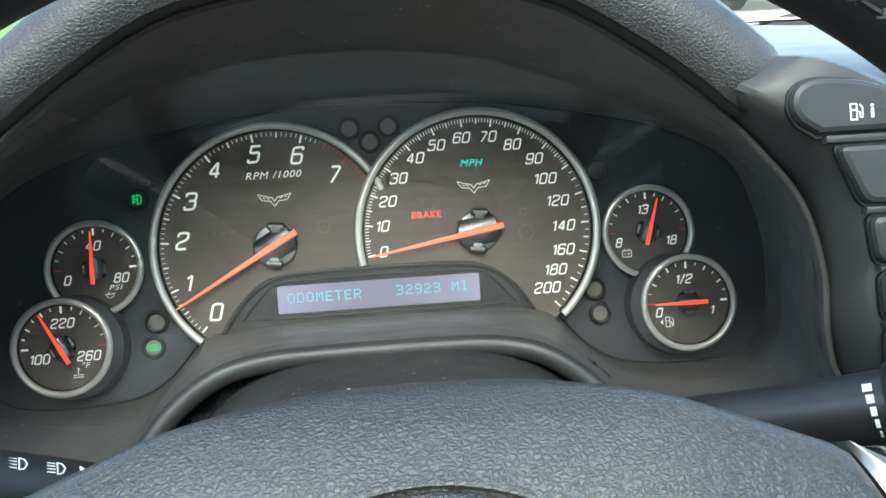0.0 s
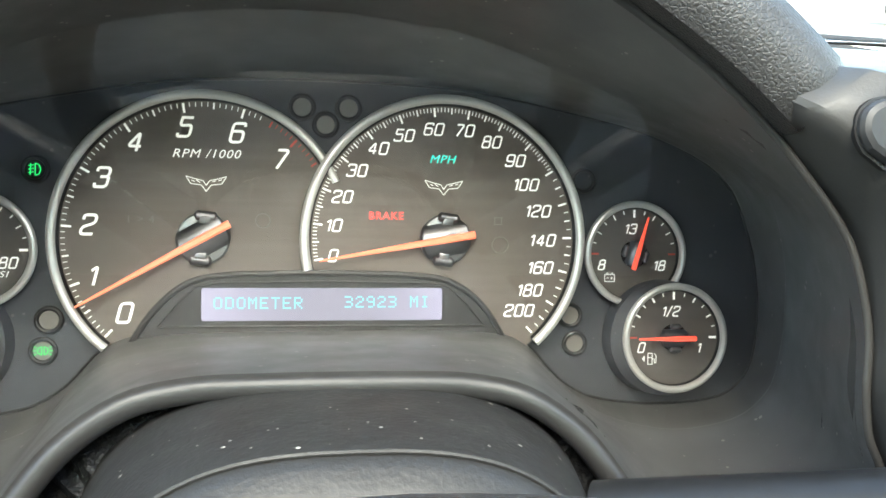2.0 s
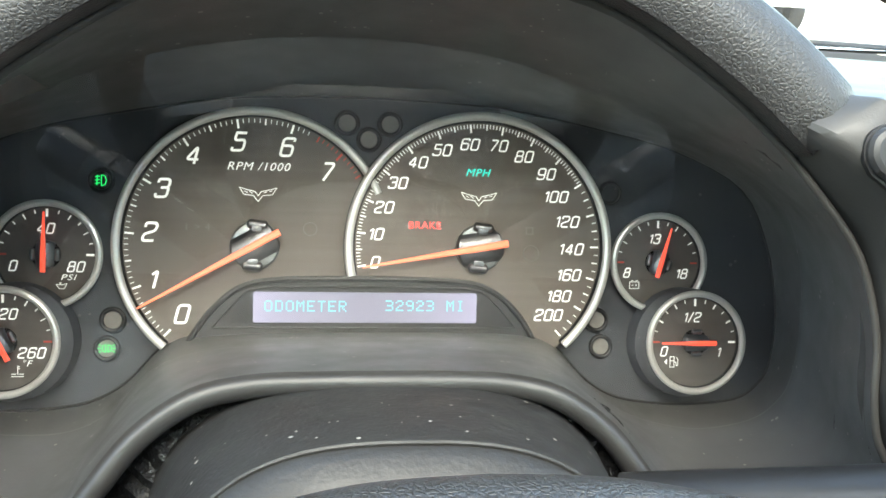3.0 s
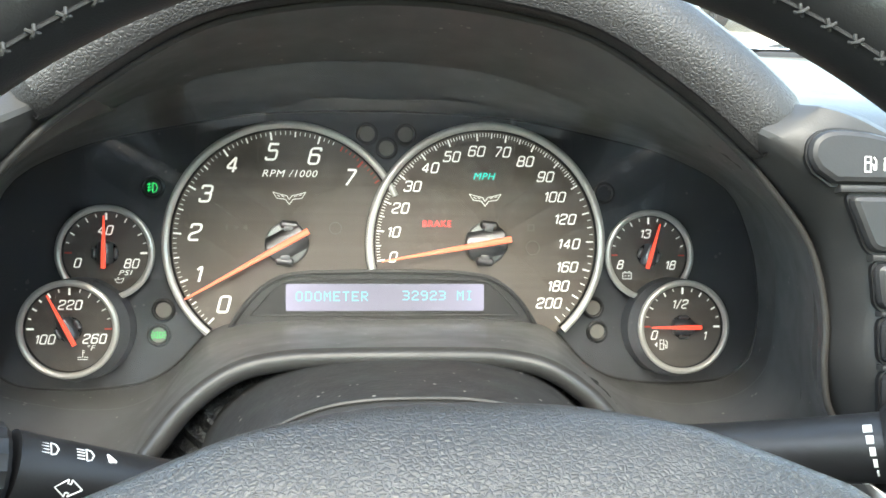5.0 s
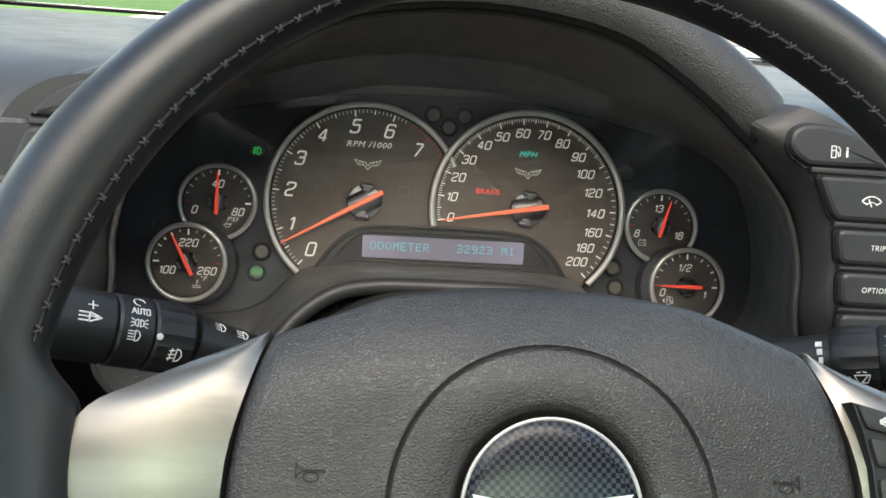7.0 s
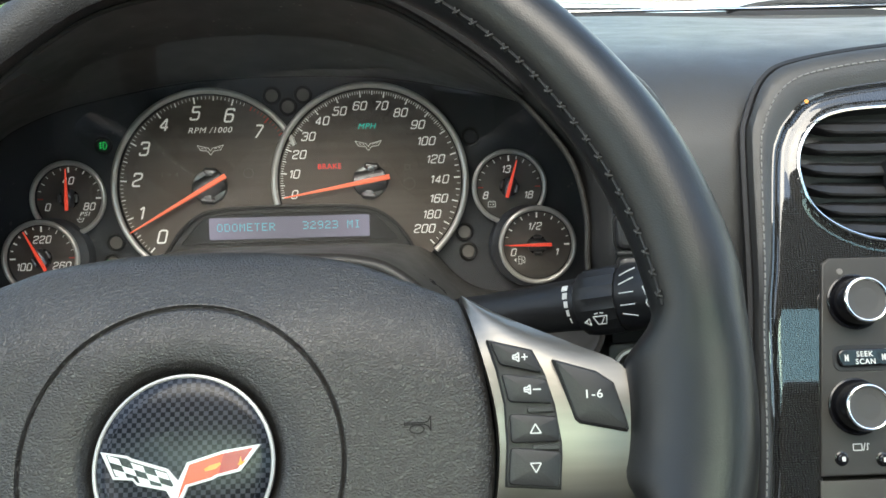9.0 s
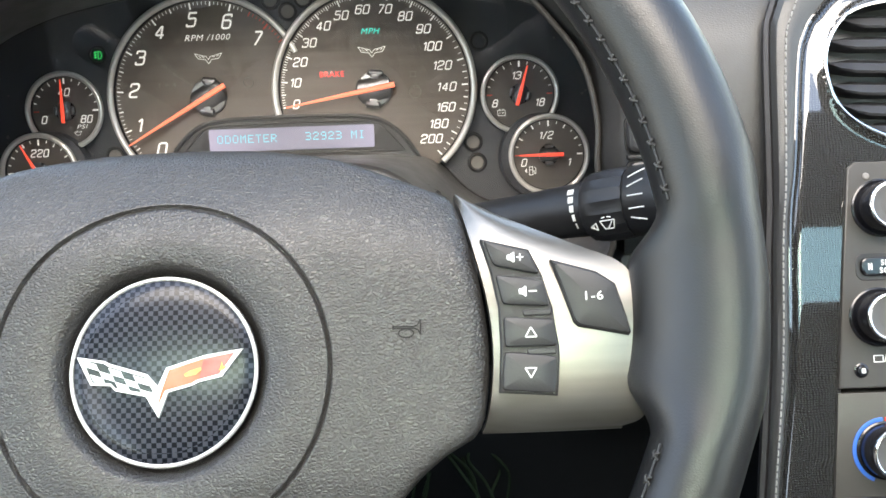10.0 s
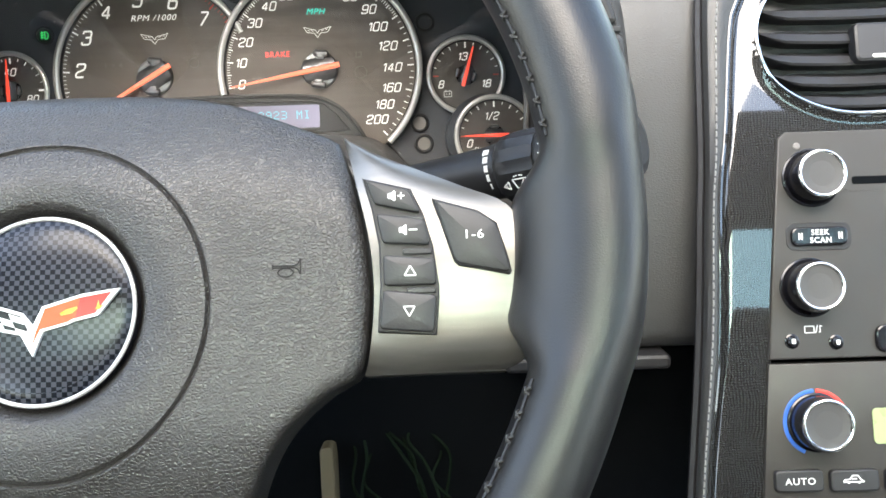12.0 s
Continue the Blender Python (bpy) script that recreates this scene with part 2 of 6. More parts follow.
SCREEN = plain("display violet", (0.05, 0.05, 0.06), 0.35, emit=(0.36, 0.335, 0.49), strength=0.1)
nt = SCREEN.node_tree
# emission strength rises from the middle to both ends
split = nt.nodes.new("ShaderNodeSeparateXYZ")
nt.links.new(coords(nt, (20.0, 1, 1)), split.inputs[0])
square = add(nt, "ShaderNodeMath")
square.operation = "POWER"
square.inputs[1].default_value = 2.0
far = add(nt, "ShaderNodeMath")
far.operation = "ABSOLUTE"
nt.links.new(split.outputs["X"], far.inputs[0])
nt.links.new(far.outputs[0], square.inputs[0])
power = add(nt, "ShaderNodeMapRange")
power.inputs["To Min"].default_value, power.inputs["To Max"].default_value = 0.080, 0.140
nt.links.new(square.outputs[0], power.inputs["Value"])
nt.links.new(power.outputs["Result"], nt.nodes["Principled BSDF"].inputs["Emission Strength"])
LCDINK = plain("display cyan", (0.04, 0.25, 0.28), 0.4, emit=(0.20, 0.52, 0.66), strength=0.11)
PADHIDE = pebbled("brow leather", (0.024, 0.0235, 0.0235), 0.47, 0.0014, 0.00012, (0.85, 1, 1), 0.45, 0.2)
HUBHIDE = pebbled("hub vinyl", (0.023, 0.0208, 0.0185), 0.38, 0.00105, 0.000142, (0.72, 1.0, 0.9), 0.6, 0.26)
RIMHIDE = pebbled("rim leather", (0.011, 0.011, 0.0112), 0.36, 0.0009, 0.000014, (1, 1, 1), 0.52)
DASHHIDE = pebbled("dash vinyl", (0.036, 0.037, 0.037), 0.42, 0.0014, 0.00003, (0.8, 1.2, 1), 0.5)
THREAD = plain("worn black thread", (0.040, 0.040, 0.039), 0.6, spec=0.3)
GREYTHREAD = plain("grey thread", (0.21, 0.21, 0.205), 0.7)
SILVER = brushed("satin silver", (0.21, 0.197, 0.176), 0.33, 0.8, (0.02, 1.0, 1.0), 0.00012)
WEAVE = checker_cloth("woven badge print", (0.002, 0.003, 0.006), (0.040, 0.043, 0.054), 0.00145, 0.35, 0.35)
FLAGWHITE = plain("enamel white", (0.66, 0.66, 0.64), 0.2)
FLAGRED = plain("enamel red", (0.68, 0.070, 0.020), 0.2)
FLAGDEEP = plain("enamel dark red", (0.36, 0.03, 0.025), 0.2)
FLAGGOLD = plain("enamel gold", (0.75, 0.28, 0.03), 0.25)
FLAGBLACK = plain("enamel black", (0.006, 0.006, 0.008), 0.2)
LACQUER = dotted_gloss("dotted lacquer")
RADIO = plastic("radio face", (0.032, 0.030, 0.0275), 0.46, 1500, 0.00005)
KNOB = plastic("knob face", (0.055, 0.054, 0.053), 0.5, 1400, 0.00004)
BLUEMARK = plain("blue mark", (0.02, 0.11, 0.45), 0.45)
REDMARK = plain("red mark", (0.60, 0.04, 0.03), 0.45)
GREENLCD = plain("climate display", (0.30, 0.36, 0.17), 0.3)
TRIMHIDE = plastic("pale door trim", (0.30, 0.285, 0.265), 0.7, 500, 0.0003)
GAITER = leather("gaiter leather", (0.020, 0.020, 0.021), 0.38, 0.0016, 0.0006)
CARPET = plastic("carpet", (0.02, 0.02, 0.02), 0.9, 300, 0.002)
LINER = plastic("cabin lining", (0.020, 0.020, 0.020), 0.85, 400, 0.0004)
PAINT = plain("car paint", (0.10, 0.105, 0.11), 0.12, 0.4, coat=1.0)
COWL = plastic("cowl plastic", (0.040, 0.037, 0.034), 0.7, 400, 0.0003)
RUBBER = plastic("tyre rubber", (0.018, 0.018, 0.019), 0.8, 60, 0.002)
CONCRETE = ground_mat("pale concrete", (0.54, 0.48, 0.37), (0.62, 0.56, 0.45), 0.6)
GRASS = ground_mat("mown grass", (0.09, 0.19, 0.035), (0.16, 0.30, 0.05), 1.4)
CLEAR = glass("windscreen glass", (0.97, 0.99, 0.98))
TINTED = glass("green-tinted glass", (0.68, 0.94, 0.82))
LENS = glass("clear cover plastic", (0.99, 0.99, 0.99), 1.43)
CREAM = plain("cream plastic", (0.10, 0.08, 0.045), 0.5)
GREENWIRE = plain("green wire", (0.003, 0.008, 0.0035), 0.8, spec=0.1)


# ---------------------------------------------------------------- mesh helpers
def part(name, bm, material, parent=None, label="", smooth=True, angle=0.6):
    me = bpy.data.meshes.new(name)
    bmesh.ops.remove_doubles(bm, verts=bm.verts, dist=1e-7)
    bmesh.ops.recalc_face_normals(bm, faces=bm.faces)
    for e in bm.edges:
        e.smooth = len(e.link_faces) != 2 or e.calc_face_angle(0) < angle
    for f in bm.faces:
        f.smooth = smooth and len(f.verts) < 5
    bm.to_mesh(me)
    bm.free()
    me.materials.append(material)
    ob = new(name, me)
    if parent is not None:
        ob.parent = parent
    if label:
        ob["label"] = label
    return ob


def thing(name, m, label, category, group="", kind=""):
    ob = new(name)
    ob.empty_display_size = 0.02
    ob.matrix_world = m
    return tagged(ob, label, category, group, kind)


def solo(name, bm, material, m, label, category, group="", kind="", smooth=True, angle=0.6):
    """A thing made of one mesh."""
    ob = part(name, bm, material, None, "", smooth, angle)
    ob.matrix_world = m
    return tagged(ob, label, category, group, kind)


def curve_through(pts, n, closed=False):
    """n steps between neighbours along a smooth curve through the points."""
    P = [Vector(p) for p in pts]
    out = []
    k = len(P)
    for i in range(k if closed else k - 1):
        a, b, c, d = (P[(i + j - 1) % k] if closed else P[min(max(i + j - 1, 0), k - 1)] for j in range(4))
        for s in range(n):
            t = s / n
            out.append(0.5 * ((2 * b) + (c - a) * t + (2 * a - 5 * b + 4 * c - d) * t * t + (3 * b - a - 3 * c + d) * t ** 3))
    if not closed:
        out.append(P[-1])
    return out


def loft(bm, rows, closed=False):
    vs = [[bm.verts.new(p) for p in r] for r in rows]
    for r, s in zip(vs, vs[1:]):
        m = len(r)
        for i in range(m if closed else m - 1):
            j = (i + 1) % m
            bm.faces.new((r[i], r[j], s[j], s[i]))
    return vs


def tube(bm, path, radius, sec=8, closed=False, flat=1.0):
    """A round cord along a path; radius may be a list."""
    P = [Vector(p) for p in path]
    n = len(P)
    rows = []
    ref = Vector((0, 0, 1))
    for i, p in enumerate(P):
        a, b = (P[i - 1], P[(i + 1) % n]) if closed else (P[max(i - 1, 0)], P[min(i + 1, n - 1)])
        t = (b - a).normalized()
        u = ref - t * ref.dot(t)
        if u.length < 1e-4:
            u = Vector((0, 1, 0)) - t * t.y
        u.normalize()
        w = t.cross(u)
        r = radius[i] if isinstance(radius, (list, tuple)) else radius
        rows.append([p + (u * math.cos(k * math.tau / sec) * flat + w * math.sin(k * math.tau / sec)) * r for k in range(sec)])
    if closed:
        rows.append(rows[0])
    vs = loft(bm, rows, True)
    if not closed:
        bm.faces.new(vs[0][::-1])
        bm.faces.new(vs[-1])
    return bm


def arc(R, a0, a1, n, cx=0.0, cy=0.0, z=0.0):
    return [Vector((cx + R * math.cos(radians(a0 + (a1 - a0) * i / n)), cy + R * math.sin(radians(a0 + (a1 - a0) * i / n)), z)) for i in range(n + 1)]


def ring(bm, R, r, cx=0.0, cy=0.0, z=0.0, a0=0.0, a1=360.0, n=72, sec=10, flat=1.0):
    full = abs(a1 - a0) >= 360
    p = arc(R, a0, a1, n, cx, cy, z)
    return tube(bm, p[:-1] if full else p, r, sec, full, flat)


def prism(bm, poly, z0, z1, chamfer=0.0, fan=False):
    """A slab of a 2D outline from z0 up to z1, its front edge eased by a chamfer."""
    P = [Vector((p[0], p[1], 0)) for p in poly]
    area = sum(a.x * b.y - b.x * a.y for a, b in zip(P, P[1:] + P[:1]))
    if area < 0:
        P.reverse()
    n = len(P)
    rows = [[(p.x, p.y, z0) for p in P]]
    if chamfer:
        ins = []
        for i, p in enumerate(P):
            e1 = (p - P[i - 1]).normalized()
            e2 = (P[(i + 1) % n] - p).normalized()
            n1, n2 = Vector((-e1.y, e1.x, 0)), Vector((-e2.y, e2.x, 0))
            b = (n1 + n2)
            b = b / max(0.4, b.length_squared / 2) if b.length > 1e-6 else n1
            ins.append(p + b * chamfer)
        rows.append([(p.x, p.y, z1 - chamfer) for p in P])
        mid = [p.lerp(q, 0.3) for p, q in zip(P, ins)]
        rows.append([(p.x, p.y, z1 - chamfer * 0.3) for p in mid])
        rows.append([(p.x, p.y, z1) for p in ins])
    else:
        rows.append([(p.x, p.y, z1) for p in P])
    vs = loft(bm, rows, True)
    if fan:
        mid = bm.verts.new(sum((v.co for v in vs[-1]), Vector()) / n)
        for i in range(n):
            bm.faces.new((vs[-1][i], vs[-1][(i + 1) % n], mid))
    else:
        bm.faces.new(vs[-1])
    bm.faces.new(vs[0][::-1])
    return bm


def eased(poly, r, n=4):
    """A polygon with its corners rounded off by about r."""
    out = []
    for i, p in enumerate(poly):
        a, b, c = Vector(poly[i - 1]), Vector(p), Vector(poly[(i + 1) % len(poly)])
        u = b + (a - b).normalized() * min(r, (a - b).length * .45)
        v = b + (c - b).normalized() * min(r, (c - b).length * .45)
        for k in range(n + 1):
            t = k / n
            q = u * (1 - t) ** 2 + b * 2 * t * (1 - t) + v * t * t
            out.append((q.x, q.y))
    return out


def rounded(x0, x1, y0, y1, r, n=5):
    out = []
    for cx, cy, a in ((x1 - r, y1 - r, 0), (x0 + r, y1 - r, 90), (x0 + r, y0 + r, 180), (x1 - r, y0 + r, 270)):
        out += [(p.x, p.y) for p in arc(r, a, a + 90, n, cx, cy)]
    return out


def revolve(bm, profile, n=48, cx=0.0, cy=0.0):
    rows = [[(cx + r * math.cos(k * math.tau / n), cy + r * math.sin(k * math.tau / n), z) for k in range(n)] for r, z in profile]
    vs = loft(bm, rows, True)
    bm.faces.new(vs[-1])
    return bm


def disc(bm, R, z, cx=0.0, cy=0.0, n=64):
    bm.faces.new([bm.verts.new((cx + R * math.cos(k * math.tau / n), cy + R * math.sin(k * math.tau / n), z)) for k in range(n)])
    return bm


def bar(bm, p, q, w, z0, z1):
    """A flat stroke from p to q in the xy plane."""
    p, q = Vector((*p, 0)), Vector((*q, 0))
    d = (q - p).normalized()
    s = Vector((-d.y, d.x, 0)) * w / 2
    return prism(bm, [p - s, q - s, q + s, p + s], z0, z1)


def box(bm, x0, x1, y0, y1, z0, z1, chamfer=0.0):
    return prism(bm, [(x0, y0), (x1, y0), (x1, y1), (x0, y1)], z0, z1, chamfer)


def slab(bm, rows, depth):
    """An open sheet of rows given a back, offset by depth along z, and closed sides."""
    front = loft(bm, rows)
    back = loft(bm, [[(p[0], p[1], p[2] - depth) for p in r] for r in rows])
    m = len(rows[0])
    for i in range(m - 1):
        bm.faces.new((front[0][i], front[0][i + 1], back[0][i + 1], back[0][i]))
        bm.faces.new((front[-1][i], front[-1][i + 1], back[-1][i + 1], back[-1][i]))
    for i in range(len(rows) - 1):
        bm.faces.new((front[i][0], front[i + 1][0], back[i + 1][0], back[i][0]))
        bm.faces.new((front[i][-1], front[i + 1][-1], back[i + 1][-1], back[i][-1]))
    return bm


def text_bm(body, height, x, y, z, slant=0.0, wide=1.0, bold=0.0, turn=0.0, depth=0.00012):
    """Lettering in the built-in font, centred at x, y."""
    cu = bpy.data.curves.new("letters", "FONT")
    cu.body, cu.size, cu.align_x, cu.align_y = body, height * 1.38, "CENTER", "CENTER"
    cu.shear, cu.offset, cu.resolution_u, cu.space_character = slant, bold * height, 3, 1.12
    ob = bpy.data.objects.new("letters", cu)
    scene.collection.objects.link(ob)
    me = bpy.data.meshes.new_from_object(ob.evaluated_get(bpy.context.evaluated_depsgraph_get()))
    bm = bmesh.new()
    bm.from_mesh(me)
    ys = [v.co.y for v in bm.verts]
    mid = (max(ys) + min(ys)) / 2 if ys else 0
    xs = [v.co.x for v in bm.verts]
    midx = (max(xs) + min(xs)) / 2 if xs else 0
    c, s = math.cos(radians(turn)), math.sin(radians(turn))
    for v in bm.verts:
        px, py = (v.co.x - midx) * wide, v.co.y - mid
        v.co = (x + px * c - py * s, y + px * s + py * c, z + depth)
    bpy.data.objects.remove(ob)
    bpy.data.curves.remove(cu)
    bpy.data.meshes.remove(me)
    return bm


def joined(bms):
    """Several bmeshes as one."""
    out = bmesh.new()
    for b in bms:
        me = bpy.data.meshes.new("t")
        b.to_mesh(me)
        b.free()
        out.from_mesh(me)
        bpy.data.meshes.remove(me)
    return out


def strokes(lines, w, x, y, z, k=1.0, depth=0.0001):
    """A small pictogram of straight strokes in a unit square centred at x, y."""
    bm = bmesh.new()
    for p, q in lines:
        bar(bm, (x + p[0] * k, y + p[1] * k), (x + q[0] * k, y + q[1] * k), w, z, z + depth)
    return bm


# squared numerals: the middle line of each stroke, in a cell one unit high
FIGURES = {"0": (.62, [[(0, 0), (.62, 0), (.62, 1), (0, 1), (0, 0)]]), "1": (.26, [[(0, .76), (.26, 1), (.26, 0)]]), "2": (.62, [[(0, .76), (0, 1), (.62, 1), (.62, .58), (0, .36), (0, 0), (.62, 0)]]),
           "3": (.62, [[(0, .80), (0, 1), (.62, 1), (.62, .53), (.2, .53)], [(.40, .53), (.62, .53), (.62, 0), (0, 0), (0, .20)]]), "4": (.66, [[(.48, 0), (.48, 1), (0, .26), (.66, .26)]]),
           "5": (.62, [[(.62, 1), (0, 1)], [(.07, 1), (.02, .56), (.62, .62), (.62, 0), (0, 0), (0, .18)]]), "6": (.62, [[(.62, .82), (.62, 1), (0, 1), (0, 0), (.62, 0), (.62, .58), (.02, .58)]]), "7": (.58, [[(0, 1), (.60, 1), (.16, 0)]]),
           "8": (.62, [[(.03, .54), (.59, .54), (.59, 1), (.03, 1), (.03, .54)], [(0, 0), (.62, 0), (.62, .54), (0, .54), (0, 0)]]), "9": (.62, [[(0, .18), (0, 0), (.62, 0), (.62, 1), (0, 1), (0, .42), (.60, .42)]]), "/": (.36, [[(0, -.08), (.36, 1.08)]])}


def softened(line, r):
    """An open or closed polyline with its corners rounded off."""
    P = [Vector((x, y, 0)) for x, y in line]
    closed = (P[0] - P[-1]).length < 1e-6
    if closed:
        P = [P[0].lerp(P[1], .5)] + P[1:-1] + [P[0], P[0].lerp(P[1], .5)]
    out = [P[0]]
    for a, c, d in zip(P, P[1:], P[2:]):
        u, v = a - c, d - c
        k = min(r, .48 * u.length, .48 * v.length)
        p, q = c + u.normalized() * k, c + v.normalized() * k
        out += [p.lerp(c, t).lerp(c.lerp(q, t), t) for t in (0, .25, .5, .75, 1)]
    return out + [P[-1]]


def figures_bm(body, height, x, y, z, slant=.25, wide=1.0, weight=.128):
    """Numerals of flat ribbons, slanted, centred at x, y."""
    inside = height * (1 - weight)
    gap = .30
    total = sum(FIGURES[ch][0] for ch in body) * wide + gap * (len(body) - 1)
    bm = bmesh.new()
    at = -total / 2
    for ch in body:
        w, lines = FIGURES[ch]
        for line in lines:
            P = softened([(px * wide, py) for px, py in line], .20)
            shut = (P[0] - P[-1]).length < 1e-6
            sides = []
            for i, p in enumerate(P):
                before = P[-2] if shut and i == 0 else P[max(i - 1, 0)]
                after = P[1] if shut and i == len(P) - 1 else P[min(i + 1, len(P) - 1)]
                t1, t2 = (p - before), (after - p)
                t = (t1.normalized() if t1.length > 1e-9 else t2.normalized()) + (t2.normalized() if t2.length > 1e-9 else t1.normalized())
                n = Vector((-t.y, t.x, 0)).normalized() * weight / (1 - weight) / 2
                row = []
                for q in (p + n, p - n):
                    fy = (q.y - .5) * inside
                    row.append(bm.verts.new((x + (at + q.x) * inside + fy * slant, y + fy, z + .00012)))
                sides.append(row)
            for a, c in zip(sides, sides[1:]):
                bm.faces.new((a[0], a[1], c[1], c[0]))
        at += w * wide + gap
    return bm


PUMP = [((-.4, -.5), (.1, -.5)), ((-.35, -.5), (-.35, .5)), ((.05, -.5), (.05, .5)), ((-.35, .48), (.05, .48)), ((-.35, .1), (.05, .1)), ((.05, .0), (.25, -.05)), ((.25, -.05), (.27, -.38)), ((.27, -.38), (.42, -.36)), ((.42, -.36), (.42, .25)), ((.42, .25), (.25, .45))]
WIPER = [((-.5, .3), (.5, .3)), ((-.5, .3), (-.3, -.35)), ((.5, .3), (.3, -.35)), ((-.3, -.35), (.3, -.35)), ((-.05, -.3), (.3, .2)), ((-.35, .5), (-.1, .55)), ((.05, .55), (.3, .5))]
BATTERY = [((-.5, .3), (.5, .3)), ((-.5, -.4), (.5, -.4)), ((-.5, .3), (-.5, -.4)), ((.5, .3), (.5, -.4)), ((-.35, .42), (-.15, .42)), ((.15, .42), (.35, .42)), ((-.3, -.05), (-.1, -.05)), ((.1, -.05), (.3, -.05)), ((.2, -.15), (.2, .05))]
OILCAN = [((-.5, .15), (-.2, -.25)), ((-.2, -.25), (.25, -.25)), ((.25, -.25), (.5, .25)), ((.5, .25), (.05, .12)), ((.05, .12), (-.5, .15)), ((-.12, .15), (-.12, .3)), ((-.22, .3), (0, .3))]
THERMO = [((0, -.3), (0, .6)), ((0, .5), (.2, .5)), ((0, .3), (.2, .3)), ((-.6, -.25), (-.15, -.25)), ((.15, -.25), (.6, -.25)), ((-.6, -.5), (.6, -.5))]
FOG = [((.0, .5), (.0, -.5)), ((.0, .5), (.3, .4)), ((.3, .4), (.45, 0)), ((.45, 0), (.3, -.4)), ((.3, -.4), (0, -.5)), ((-.55, .3), (-.12, .38)), ((-.55, .0), (-.12, .08)), ((-.55, -.3), (-.12, -.22)), ((-.35, .5), (-.4, -.45))]
PARKLAMP = [((-.1, .35), (-.1, -.35)), ((-.1, .35), (-.4, .2)), ((-.4, .2), (-.4, -.2)), ((-.4, -.2), (-.1, -.35)), ((.1, .35), (.1, -.35)), ((.1, .35), (.4, .2)), ((.4, .2), (.4, -.2)), ((.4, -.2), (.1, -.35)), ((-.5, .0), (-.8, 0)), ((-.5, .25), (-.78, .38)), ((-.5, -.25), (-.78, -.38)), ((.5, 0), (.8, 0)), ((.5, .25), (.78, .38)), ((.5, -.25), (.78, -.38))]
HEADLAMP = [((.0, .45), (.0, -.45)), ((.0, .45), (.3, .35)), ((.3, .35), (.45, 0)), ((.45, 0), (.3, -.35)), ((.3, -.35), (0, -.45)), ((-.6, .35), (-.12, .35)), ((-.6, .12), (-.12, .12)), ((-.6, -.12), (-.12, -.12)), ((-.6, -.35), (-.12, -.35))]
OVAL = [(.30 * math.cos(k * math.tau / 14), .17 * math.sin(k * math.tau / 14)) for k in range(14)]
HORN = [((-.55, .12), (-.55, -.06)), ((-.55, .06), (.28, .06)), ((-.55, -.01), (.28, -.01)), ((.28, .06), (.42, .13)), ((.42, .13), (.52, .32)), ((.28, -.01), (.42, -.08)), ((.42, -.08), (.52, -.26)), ((.52, .32), (.52, -.26))] + [((p[0] - .05, p[1] - .20), (q[0] - .05, q[1] - .20)) for p, q in zip(OVAL, OVAL[1:] + OVAL[:1])]
WINGS = [((-.5, .16), (-.30, .10)), ((-.30, .10), (-.08, .05)), ((-.08, .05), (0, -.07)), ((0, -.07), (.08, .05)), ((.08, .05), (.30, .10)), ((.30, .10), (.5, .16)), ((-.5, .16), (-.38, -.03)), ((-.38, -.03), (-.12, -.06)), ((-.12, -.06), (0, -.22)), ((0, -.22), (.12, -.06)), ((.12, -.06), (.38, -.03)), ((.38, -.03), (.5, .16)), ((-.36, .06), (-.28, .02)), ((-.24, .06), (-.15, .0)), ((.15, .02), (.24, .05)), ((.30, .05), (.38, .08))]


# ---------------------------------------------------------------- instrument cluster
MASK = [(0, -.0365), (.045, -.0365), (.075, -.038), (.0895, -.0437), (.105, -.0600), (.121, -.0690), (.1434, -.0722), (.158, -.0724), (.1735, -.0716), (.184, -.0695), (.1920, -.0645), (.1985, -.056),
        (.2018, -.040), (.2020, -.022), (.197, .005), (.183, .0325), (.149, .050), (.110, .0595), (.0665, .0672), (.030, .0695)]
FRONT = [(0, -.0385, .100), (.025, -.0387, .100), (.045, -.0397, .100), (.064, -.0440, .103), (.082, -.0565, .106), (.096, -.0745, .110), (.112, -.0980, .114), (.137, -.1090, .118), (.156, -.1010, .123),
         (.1675, -.0880, .127), (.1695, -.0750, .129), (.1672, -.0660, .130), (.1634, -.0570, .130), (.1620, -.0430, .130), (.1622, -.0226, .130), (.1555, .003, .130), (.1390, .0250, .130), (.122, .0420, .131), (.100, .0590, .132), (.0686, .0775, .133), (.034, .0855, .134)]
CX = -0.0015


def both_sides(pts, top):
    """A loop symmetric about the cluster's middle from its right half and its top point."""
    right = [Vector((CX + p[0], p[1], p[2])) for p in pts]
    left = [Vector((CX - p[0], p[1], p[2])) for p in pts[1:]]
    return right + [Vector((CX, top[0], top[1]))] + left[::-1]


mask_loop = curve_through(both_sides([(x, y, -.003) for x, y in MASK], (.0700, -.003)), 4, True)
front_loop = curve_through(both_sides(FRONT, (.0880, .134)), 4, True)


def small_lamp(parent, x, y, lens, icon=None, icon_mat=None, label="", r=.0042):
    z = -.0030
    bm = ring(bmesh.new(), r + .0007, .0010, x, y, z + .0012, n=28, sec=8)
    ob = part("warning_lamp", bm, SATIN, parent, label)
    part("lens", disc(bmesh.new(), r, z + .0009, x, y, 28), lens, ob)
    if icon:
        part("symbol", strokes(icon, .00034, x, y, z + .00105, r * 1.15), icon_mat, ob)
    return ob


